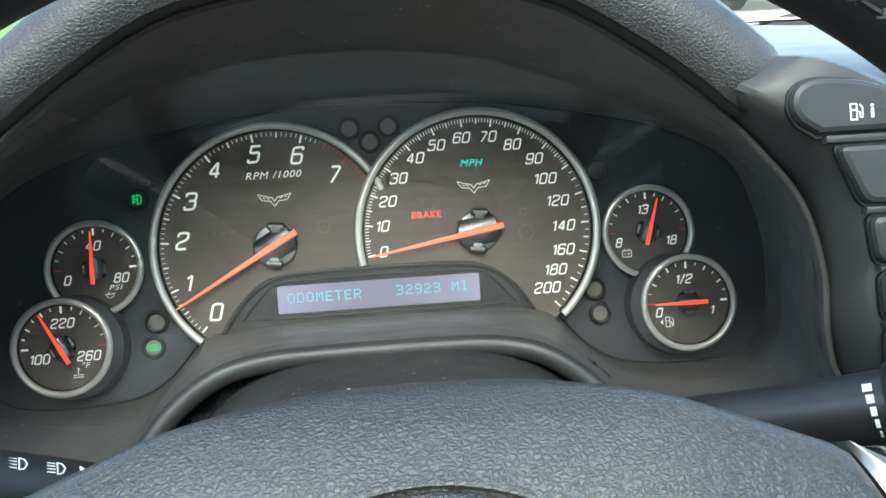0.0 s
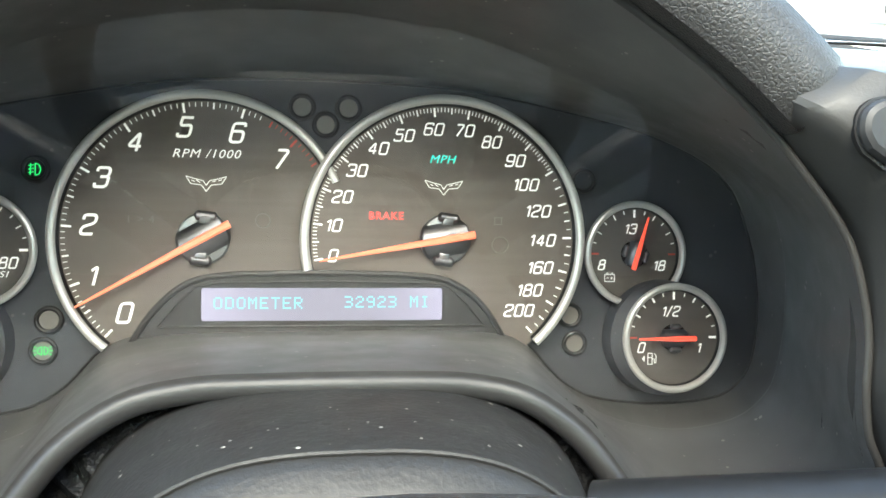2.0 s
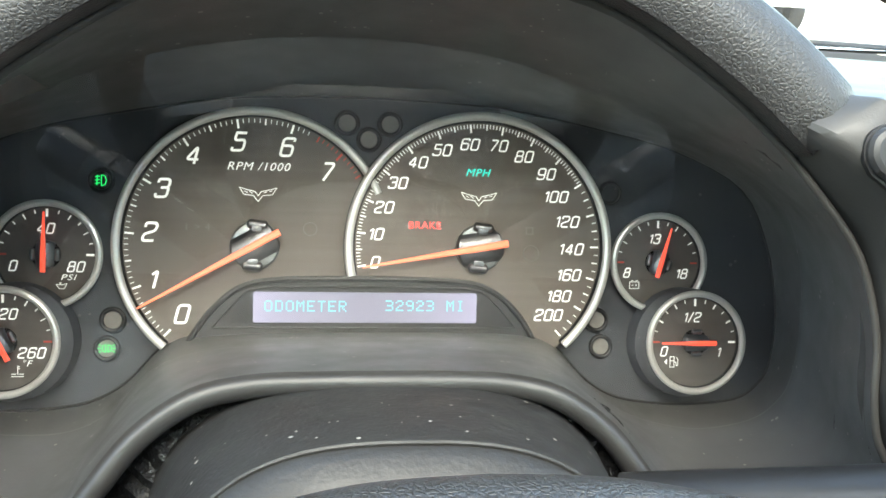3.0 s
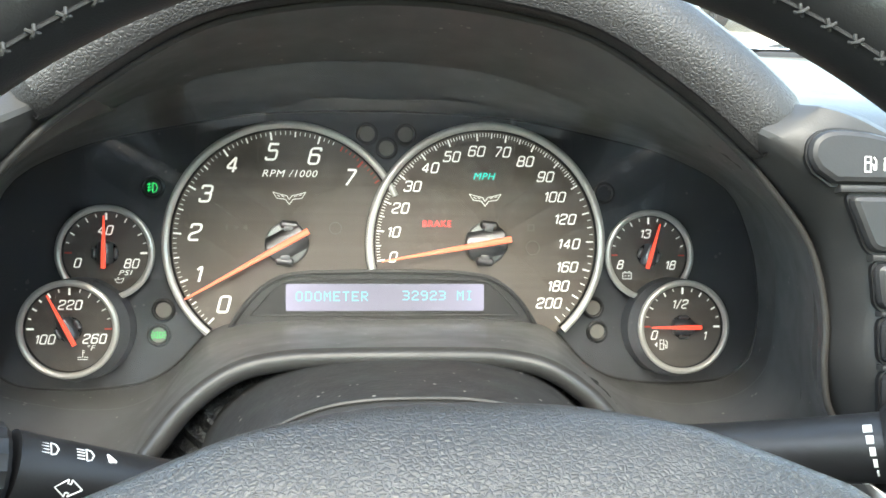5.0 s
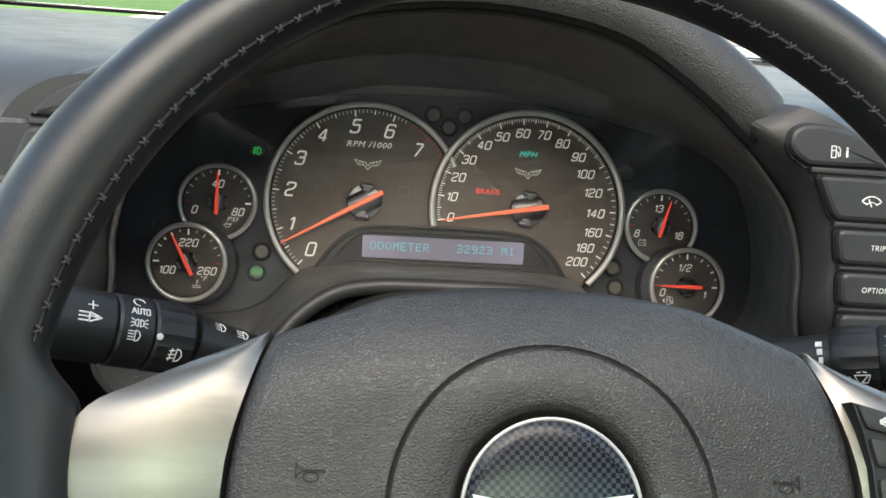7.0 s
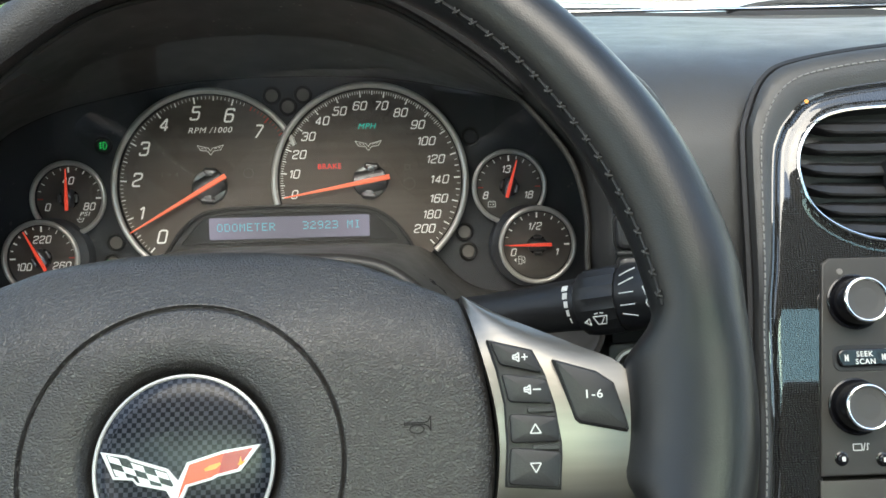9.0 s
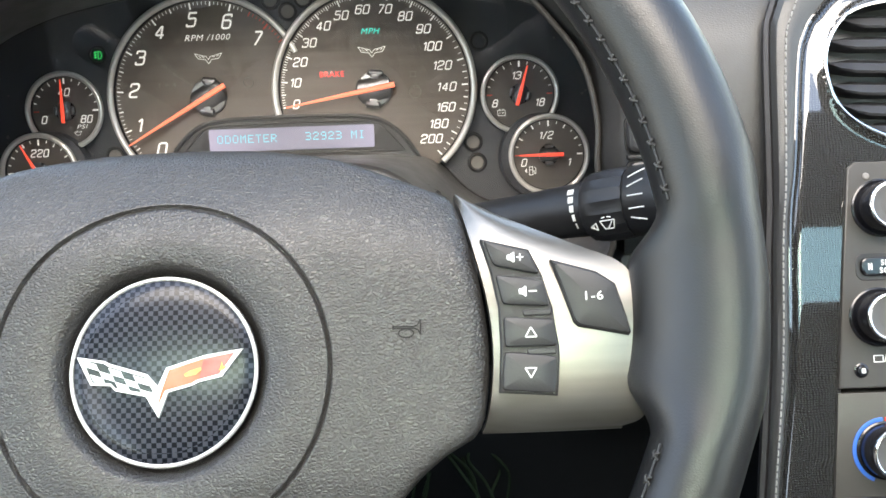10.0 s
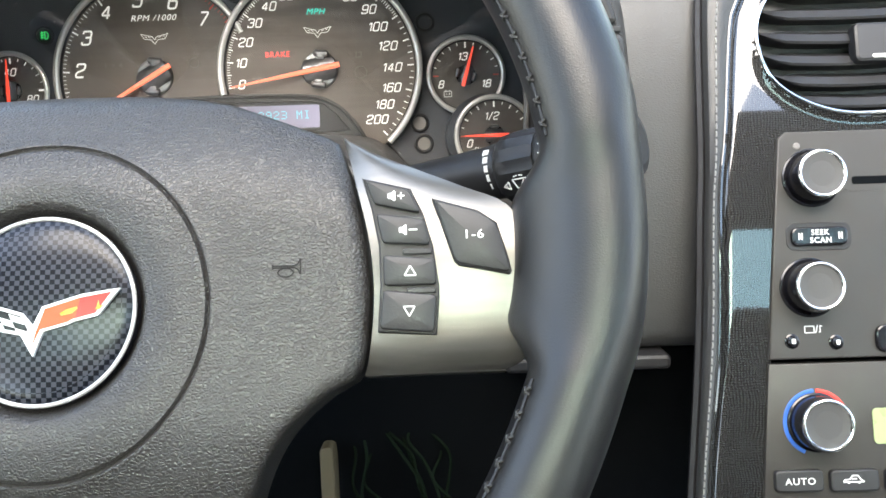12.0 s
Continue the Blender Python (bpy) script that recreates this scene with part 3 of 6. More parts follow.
def needle(parent, x, y, z, angle, tip, tail, w0, w1, mat=NEEDLE):
    """A tapered bar with a raised ridge."""
    bm = bmesh.new()
    d = Vector((math.cos(radians(angle)), math.sin(radians(angle)), 0))
    s = Vector((-d.y, d.x, 0))
    c = Vector((x, y, z))
    rows = []
    for k, w, h in ((-tail, w1, .0009), (0, w1, .0012), (tip * .5, (w0 + w1) / 2, .0008), (tip, w0, .0003)):
        p = c + d * k
        rows.append([p + s * w, p + s * w * .55 + Vector((0, 0, h)), p - s * w * .55 + Vector((0, 0, h)), p - s * w])
    vs = loft(bm, rows, True)
    bm.faces.new(vs[0])
    bm.faces.new(vs[-1])
    return part("needle", bm, mat, parent, angle=0.5)


def ticks(x, y, z, marks, depth=.00008):
    bm = bmesh.new()
    for a, r0, r1, w in marks:
        d = (math.cos(radians(a)), math.sin(radians(a)))
        bar(bm, (x + d[0] * r0, y + d[1] * r0), (x + d[0] * r1, y + d[1] * r1), w, z, z + depth)
    return bm


def dial_plate(cx, cy, R, z, floor=-.045):
    pts = [(p.x, max(p.y, floor)) for p in arc(R, 0, 360, 96, cx, cy)[:-1]]
    bm = bmesh.new()
    bm.faces.new([bm.verts.new((px, py, z)) for px, py in pts])
    return bm


def hub_cap(parent, x, y, z, r, angle, big=True):
    """A cap: a disc bridged along the pointer by a rounded barrel, with two clips across it."""
    disc_mat, barrel_mat = (HUBDISC, HUBCAP) if big else (HUBDARK, HUBCAP)
    ob = part("hub", revolve(bmesh.new(), [(r, z), (r, z + .0016), (r * .94, z + .0022), (r * .5, z + .0026)], 40, x, y), disc_mat, parent)
    d = Vector((math.cos(radians(angle)), math.sin(radians(angle)), 0))
    s = Vector((-d.y, d.x, 0))
    c = Vector((x, y, 0))
    bm = bmesh.new()
    rows = []
    half = r * .66
    for k in range(13):
        v = -1 + k / 6
        w = half * v
        reach = math.sqrt(max(0, (r * 1.03) ** 2 - w * w))
        low, high = -min(reach, r * .96) + .0006 * abs(v) ** 3, reach
        up = .0052 - .0026 * abs(v) ** 2.4
        rows.append([c + s * w + d * t + Vector((0, 0, z + h)) for t, h in ((low, .0008), (low, up - .0008), (low + .0008, up), (0, up + .0003), (high - .0010, up - .0002), (high, up - .0012), (high, .0008))])
    loft(bm, rows)
    part("bridge", bm, barrel_mat, ob, "rounded dark barrel under the pointer")
    u = Vector((.12, 1, 0)).normalized() if big else s
    for k in (-1, 1):
        e = c + u * k * r * .86
        v = Vector((-u.y, u.x, 0))
        bm = bmesh.new()
        tube(bm, [e - v * r * .36 + Vector((0, 0, z + .0024)), e - v * r * .33 + Vector((0, 0, z + .0026)), e + v * r * .33 + Vector((0, 0, z + .0026)), e + v * r * .36 + Vector((0, 0, z + .0024))], [r * .15, r * .20, r * .20, r * .15], 12)
        part("clip", bm, barrel_mat, ob)
        if big:
            part("clip_seat", prism(bmesh.new(), [e - v * r * .22 - u * k * r * .30, e + v * r * .22 - u * k * r * .30, e + v * r * .22, e - v * r * .22], z, z + .0046, .0006), barrel_mat, ob)
    return ob


cluster = thing("instrument_cluster", D, "dark instrument cluster with two large and four small dials, lit up", "instrument cluster")
bm = bmesh.new()
vs = [bm.verts.new(p) for p in mask_loop]
bm.faces.new(vs)
part("faceplate", bm, FACEPLATE, cluster, "matt black faceplate behind the dials")

# tachometer
TX, TY, TZ = -.0514, .0018, 0.0
tach = part("tachometer", dial_plate(TX, TY, .0592, TZ), DIAL, cluster, "round grey rev counter dial")
part("bezel", ring(bmesh.new(), .0597, .0019, TX, TY, TZ + .003, 24, 229.5, 110, 12), RING, tach, "satin chrome bezel ring")
b = bmesh.new()
loft(b, [arc(.0585, 10, 229.5, 90, TX, TY, TZ + .003), arc(.0572, 10, 229.5, 90, TX, TY, TZ + .0002)])
part("inner_wall", b, BLACK, tach)
mk = [(226.3 - 25.5 * k, .0526, .0566, .0009) for k in range(7)] + [(226.3 - 25.5 * (k + .5), .0539, .0566, .0007) for k in range(6)]
mk += [(226.3 - 2.55 * k, .0548, .0566, .00034) for k in range(64) if k % 5]
part("scale", ticks(TX, TY, TZ + .0002, mk), DIALPRINT, tach)
mk = [(226.3 - 25.5 * 7, .0526, .0566, .0009), (226.3 - 25.5 * 6.5, .0539, .0566, .0007), (226.3 - 25.5 * 7.5, .0539, .0566, .0007)] + [(226.3 - 2.55 * k, .0548, .0566, .00034) for k in range(66, 76)]
part("red_zone", ticks(TX, TY, TZ + .0002, mk), REDPRINT, tach)
for body, (x, y) in zip("01234567", [(-.0827, -.0293), (-.0953, -.0140), (-.0970, .0070), (-.0917, .0264), (-.0788, .0413), (-.0590, .0479), (-.0378, .0461), (-.0198, .0354)]):
    part("numeral", figures_bm(body, .0090, x, y, TZ + .0002), DIALPRINT, tach)
part("legend", text_bm("RPM /1000", .0037, -.0502, .0371, TZ + .0002, .28, 1.10), DIALPRINT, tach)
part("wing_mark", strokes(WINGS, .00030, -.0505, .0250, TZ + .0002, .0165), DIALPRINT, tach)
part("unlit_legend", text_bm("1 > 4", .0032, -.0765, .0095, TZ + .0001, 0, 1.1), GHOST, tach)
part("unlit_symbol", ring(bmesh.new(), .0030, .00025, -.0272, .0095, TZ + .0002, n=24, sec=6), GHOST, tach)
hub_cap(tach, TX, TY, TZ, .0108, 209.6)
needle(tach, TX, TY, TZ + .0056, 209.6, .0572, .0125, .0004, .0016)

# speedometer
SX, SY, SZ = .0500, .0023, .004
speedo = part("speedometer", dial_plate(SX, SY, .0592, SZ), DIAL, cluster, "round grey speedometer dial")
part("bezel", ring(bmesh.new(), .0600, .0020, SX, SY, SZ + .003, -48, 193, 120, 12), RING, speedo, "satin chrome bezel ring")
b = bmesh.new()
loft(b, [arc(.0588, -48, 193, 90, SX, SY, SZ + .003), arc(.0574, -48, 193, 90, SX, SY, SZ + .0002)])
part("inner_wall", b, BLACK, speedo)
b = bmesh.new()
loft(b, [arc(.0612, -48, 200, 90, SX, SY, SZ + .003), arc(.0625, -48, 200, 90, SX, SY, -.0028)])
part("outer_wall", b, BLACK, speedo)
sa = lambda v: 189.5 - 1.57 * min(v, 100) - .785 * max(0, v - 100)
mk = [(sa(v), .0528, .0566, .0008) for v in [*range(0, 101, 10), *range(120, 201, 20)]]
mk += [(sa(v), .0540, .0566, .0006) for v in [*range(5, 100, 10), *range(110, 200, 20)]]
mk += [(sa(v), .0548, .0566, .00034) for v in range(1, 100) if v % 5] + [(sa(v), .0547, .0566, .00034) for v in range(105, 200, 10)]
part("scale", ticks(SX, SY, SZ + .0002, mk), DIALPRINT, speedo)
SPOTS = [(.0022, -.0050), (.0024, .0078), (.0059, .0200), (.0120, .0312), (.0209, .0408), (.0320, .0466), (.0448, .0496), (.0583, .0494), (.0703, .0448), (.0810, .0370), (.0859, .0266),
         (.0915, .0151), (.0937, .0023), (.0928, -.0098), (.0882, -.0197), (.0834, -.0286)]
for v, (x, y) in zip([*range(0, 101, 10), *range(120, 201, 20)], SPOTS):
    part("numeral", figures_bm(str(v), .0056, x, y, SZ + .0002, .25, 1.05), DIALPRINT, speedo)
part("unit_legend", text_bm("MPH", .0036, .0489, .0368, SZ + .0002, .28, 1.06), TEALLIT, speedo, "glowing teal legend")
part("wing_mark", strokes(WINGS, .00030, .0493, .0250, SZ + .0002, .0165), DIALPRINT, speedo)
part("brake_legend", text_bm("BRAKE", .0034, .0246, .0122, SZ + .0002, 0, 1.0, .004), REDLIT, speedo, "glowing red brake legend")
part("unlit_symbol", ring(bmesh.new(), .0036, .00025, .0745, .0000, SZ + .0002, n=24, sec=6), GHOST, speedo)
part("unlit_symbol", (strokes([((-.4, .3), (.4, .3)), ((-.4, -.3), (.4, -.3)), ((-.3, .3), (-.3, -.3)), ((.3, .3), (.3, -.3))], .0004, .0735, .0105, SZ + .0002, .005)), GHOST, speedo)
hub_cap(speedo, SX, SY, SZ, .0108, 190)
needle(speedo, SX, SY, SZ + .0056, 190, .0545, .0125, .0004, .0016)


# the four small dials
def small_gauge(name, x, y, z, R, angle, tip, tail, a0, a1, label, collar):
    g = part(name, dial_plate(x, y, R - .0006, z, -1), DIALDARK, cluster, label)
    part("bezel", ring(bmesh.new(), R - .0014, .0016, x, y, z + .0024, a0, a1, 72, 10), RING, g, "satin chrome bezel ring")
    b = bmesh.new()
    loft(b, [arc(R - .0026, 0, 360, 60, x, y, z + .0024), arc(R - .0034, 0, 360, 60, x, y, z + .0002)])
    part("inner_wall", b, BLACK, g)
    if collar:
        b = bmesh.new()
        loft(b, [arc(R - .0002, 0, 360, 60, x, y, z + .0018), arc(R + .0014, 0, 360, 60, x + (.0030 if x < 0 else -.0030), y - .0004, z - .0012), arc(R + .0018, 0, 360, 60, x + (.0036 if x < 0 else -.0036), y - .0006, -.0028)])
        part("collar", b, FACEPLATE, g, "black collar round the dial")
    hub_cap(g, x, y, z, .0060, angle, False)
    needle(g, x, y, z + .0054, angle, tip, tail, .0004, .00115, NEEDLERED)
    return g


def half_scale(g, x, y, z, R, red, bold):
    long = [k for k in (0, 6, 12) if k not in red]
    mk = [(180 - 15 * k, R - .0074, R - .0040, .0010) for k in long]
    mk += [(180 - 15 * k, R - .0064 if k % 2 == 0 else R - .0056, R - .0040, .0005 if k not in bold else .0008) for k in range(13) if k not in (0, 6, 12)]
    part("scale", ticks(x, y, z + .0002, mk), DIALPRINT, g)
    for k in red:
        part("red_mark", ticks(x, y, z + .0002, [(180 - 15 * k, R - .0074, R - .0040, .0008)]), REDPRINT, g)


def words(g, z, items, height):
    for body, x, y in items:
        part("numeral", figures_bm(body, height * 1.08, x, y, z + .0002), DIALPRINT, g)


VX, VY, VZ = .1380, -.0036, -.001
volt = small_gauge("voltmeter", VX, VY, VZ, .0240, 74, .0172, .0072, 0, 360, "small round battery voltage dial", False)
half_scale(volt, VX, VY, VZ, .0240, (0, 12), ())
words(volt, VZ, [("13", .1365, .0078), ("8", .1230, -.0086), ("18", .1505, -.0088)], .0045)
part("battery_symbol", strokes(BATTERY, .0003, .1267, -.0143, VZ + .0002, .0046), DIALPRINT, volt)
FX, FY, FZ = .1541, -.0408, .007
fuel = small_gauge("fuel_gauge", FX, FY, FZ, .0245, 180, .0182, .0085, 0, 360, "small round fuel dial with its pointer at empty", True)
half_scale(fuel, FX, FY, FZ, .0245, (0,), (2, 4, 8, 10))
words(fuel, FZ, [("1/2", .1529, -.0290), ("0", .1392, -.0452), ("1", .1666, -.0456)], .0045)
part("pump_symbol", joined([strokes(PUMP, .00032, .1440, -.0502, FZ + .0002, .0050), prism(bmesh.new(), [(.1394, -.0502), (.1407, -.0488), (.1407, -.0516)], FZ + .0002, FZ + .0003)]), DIALPRINT, fuel)
OX, OY, OZ = -.1404, -.0037, -.001
oil = small_gauge("oil_pressure_gauge", OX, OY, OZ, .0239, 89.5, .0186, .0075, 0, 360, "small round oil pressure dial", False)
half_scale(oil, OX, OY, OZ, .0239, (0,), ())
words(oil, OZ, [("40", -.1408, .0077), ("0", -.1540, -.0087), ("80", -.1280, -.0089)], .0045)
part("unit_legend", text_bm("PSI", .0026, -.1310, -.0135, OZ + .0002, .28, 1.35), DIALPRINT, oil)
part("oil_symbol", strokes(OILCAN, .00026, -.1341, -.0174, OZ + .0002, .0046), DIALPRINT, oil)
HX, HY, HZ = -.1555, -.0407, .007
heat = small_gauge("coolant_temperature_gauge", HX, HY, HZ, .0240, 118, .0190, .0085, 0, 360, "small round coolant temperature dial", True)
half_scale(heat, HX, HY, HZ, .0240, (12,), (1, 2, 3, 4))
words(heat, HZ, [("220", -.1550, -.0289), ("100", -.1668, -.0457), ("260", -.1435, -.0455)], .0045)
part("unit_legend", text_bm("°F", .0027, -.1450, -.0499, HZ + .0002, .28, 1.2), DIALPRINT, heat)
part("heat_symbol", strokes(THERMO, .0003, -.1492, -.0535, HZ + .0002, .0042), DIALPRINT, heat)

for x, y in ((-.0113, .0581), (.0084, .0582), (-.0013, .0509), (.1087, -.0315), (.1110, -.0441), (-.1128, -.0323)):
    small_lamp(cluster, x, y, LAMPOFF)
small_lamp(cluster, .1140, .0292, FACEPLATE)
small_lamp(cluster, -.1152, -.0449, LAMPOFF, PARKLAMP, GREENLIT, "round lamp with lit green parking light symbol", .0042)
small_lamp(cluster, -.1182, .0292, BLACK, FOG, GREENLIT, "round lamp with lit green fog light symbol", .0042)

# message display in its hooded housing
HOODLINE = [(-.0800, -.0420), (-.0715, -.0290), (-.0620, -.0195), (-.0530, -.0148), (-.0420, -.0130), (-.0320, -.0125), (0, -.0120), (.0290, -.0125), (.0400, -.0132), (.0500, -.0148), (.0600, -.0200), (.0690, -.0290), (.0770, -.0420)]
hood_top = curve_through([(x, y, .0) for x, y in HOODLINE], 4)
housing = part("display_housing", prism(bmesh.new(), [(p.x, p.y) for p in hood_top], -.0025, .0062, .0006), HOUSING, cluster, "dark hooded housing of the message display")
part("housing_lip", tube(bmesh.new(), [(p.x, p.y - .0003, .0066) for p in hood_top], .0013, 8), HOUSING, housing)
inner = [(-.0690, -.0346), (-.0610, -.0250), (-.0540, -.0180), (-.045, -.0165), (0, -.0158), (.044, -.0165), (.0515, -.0180), (.0590, -.0250), (.0670, -.0346)]
part("inner_panel", prism(bmesh.new(), inner, .0060, .0066), SATIN, housing)
part("inner_rim", tube(bmesh.new(), [*[(x, y, .0069) for x, y in inner]], .0005, 6, True), HOUSING, housing)
scr = rounded(-.0515, .0486, -.0322, -.0186, .0009, 3)
screen = part("display_screen", prism(bmesh.new(), scr, .0066, .0072), SCREEN, housing, "pale violet lit message screen")
GLYPH = {"O": "0111010001100011000110001100010111 0", "D": "11110100011000110001100011000111110", "M": "10001110111010110101100011000110001", "E": "11111100001000011110100001000011111",
         "T": "11111001000010000100001000010000100", "R": "11110100011000111110101001001010001", "I": "01110001000010000100001000010001110", "3": "11110000010000101110000010000111110",
         "2": "01110100010000100110010001000011111", "9": "01110100011000101111000010000101110", " ": "0" * 35}


def dot_text(body, x, y, z, cell, pitch):
    bm = bmesh.new()
    for i, ch in enumerate(body):
        for k, bit in enumerate(GLYPH[ch].replace(" ", "") if ch != " " else ""):
            if bit == "1":
                px, py = x + i * pitch + (k % 5) * cell, y - (k // 5) * cell
                bm.faces.new([bm.verts.new((px + a * cell * .86, py + b * cell * .86, z)) for a, b in ((0, 0), (1, 0), (1, 1), (0, 1))])
    return bm


part("screen_text", dot_text("ODOMETER", -.0466, -.0230, .0073, .00070, .00466), LCDINK, screen, smooth=False)
part("screen_text", dot_text("32923 MI", .0070, -.0226, .0073, .00070, .00462), LCDINK, screen, smooth=False)

# ---------------------------------------------------------------- binnacle round the cluster
b = bmesh.new()
mid_loop = [m.lerp(f, .55) + Vector(((m.x - CX) * .02, m.y * .02, 0)) for m, f in zip(mask_loop, front_loop)]
rows = [[m + Vector((0, 0, -.004)) for m in mask_loop], mask_loop, [m.lerp(f, .03) for m, f in zip(mask_loop, front_loop)]]
rows += [[m.lerp(c, .5) for m, c in zip(mask_loop, mid_loop)], mid_loop, [c.lerp(f, .5) for c, f in zip(mid_loop, front_loop)], front_loop]
centre = Vector((CX, 0, 0))


def outward(loop, i):
    t = loop[(i + 1) % len(loop)] - loop[i - 1]
    return Vector((t.y, -t.x, 0)).normalized()


# rolled lip: slim over the dials, full along the arch above the column
outs = [outward(front_loop, i) for i in range(len(front_loop))]
roll = [.0014 + .0028 * min(1, max(0, (-.028 - p.y) / .008)) * min(1, max(0, (.115 - abs(p.x - CX)) / .02)) for p in front_loop]
shroud = thing("cluster_shroud", D, "dark grey plastic shroud round the dials, slightly dusty", "shroud")
loft(b, rows, True)
part("shroud_wall", b, SHROUD, shroud)
b = bmesh.new()
lip = []
for a in (0, 25, 50, 75, 100, 125, 150, 175, 200):
    c, d = 1 - math.cos(radians(a)), math.sin(radians(a))
    lip.append([p + n * r * c + Vector((0, 0, r * d)) for p, n, r in zip(front_loop, outs, roll)])
lip.append([p + n * (r * 1.8 + .0004) + Vector((0, 0, -.008)) for p, n, r in zip(front_loop, outs, roll)])
loft(b, lip, True)
part("shroud_lip", b, SATINLIP, shroud, "smooth rolled lip")

# clear cover over the dials, let into the shroud
level = lambda y: .022 + .325 * (y + .07)
clear = []
for m, c in zip(mask_loop, mid_loop):
    t = (level(m.y) - m.z) / (c.z - m.z)
    p = m.lerp(c, t) - centre
    clear.append((p.x * 1.02 + CX, p.y * 1.02))
b = prism(bmesh.new(), clear, -.0006, .0006)
for v in b.verts:
    v.co.z += level(v.co.y)
lens = part("cover_lens", b, LENS, cluster, "clear plastic cover", smooth=False)
lens.visible_shadow = False
part("faceplate_edge", tube(bmesh.new(), [p + Vector((0, 0, .0004)) for p in mask_loop], .0009, 6, True), BLACK, cluster)
# leather brow over the dials
n_all = len(front_loop)
idx = [i for i in range(n_all) if front_loop[i].y > (.0315 if front_loop[i].x > CX else .0395)]
run = [front_loop[i] for i in idx]
run_n = [outs[i] for i in idx]
b = bmesh.new()
prof = [(.000, .012), (.0008, -.001), (.0020, .0078), (.0060, .0112), (.0125, .0130), (.0190, .0124), (.0250, .0088), (.0290, .0020), (.0305, -.010), (.0305, -.030)]
rows = []
for j, (p, n) in enumerate(zip(run, run_n)):
    s = j / (len(run) - 1)
    e = min(s, 1 - s)
    k = .92 + .16 * min(1, e / .22)
    base = Vector((p.x, p.y, p.z))
    tuck = max(0, 1 - e / .035) ** 2
    if p.x > .05:
        k, tuck = 1.06, tuck * .4
    k -= .14 * min(1, max(0, (-.03 - p.x) / .05))
    rows.append([base + n * ((.016 + (a - .016) * (1 - .16 * tuck)) * k + .0015) + Vector((0, 0, o - .006 * tuck)) for a, o in prof])
vs = loft(b, rows)
for r in (vs[0], vs[-1]):
    b.faces.new(r)
brow = thing("dash_brow", D, "padded grained black leather brow over the dials", "dash brow")
part("pad", b, PADHIDE, brow)
# added black cord that draws the shadow gap between pad and lip
part("shade_strip", tube(bmesh.new(), [p + n * .0046 + Vector((0, 0, .0012)) for p, n in zip(run, run_n)], .0018, 8), SATIN, brow, "black strip standing in for the shaded gap under the pad")

# hump of the dash top behind the brow
b = bmesh.new()
rows = []
for j, (p, n) in enumerate(zip(run, run_n)):
    s = j / (len(run) - 1)
    k = .92 + .16 * min(1, min(s, 1 - s) / .22)
    k -= .14 * min(1, max(0, (-.03 - p.x) / .05))
    q = p + n * (.0290 * k)
    rows.append([q + Vector((0, 0, o)) + n * a + Vector((0, l, 0)) for o, a, l in ((-.004, 0, 0), (-.012, .003, 0), (-.06, .010, .004), (-.14, .014, .020), (-.25, .012, .045), (-.36, -.005, .060))])
loft(b, rows)
solo("binnacle_hump", b, DASHHIDE, D, "dark grained dash top swelling behind the brow", "dash top", kind="structure")


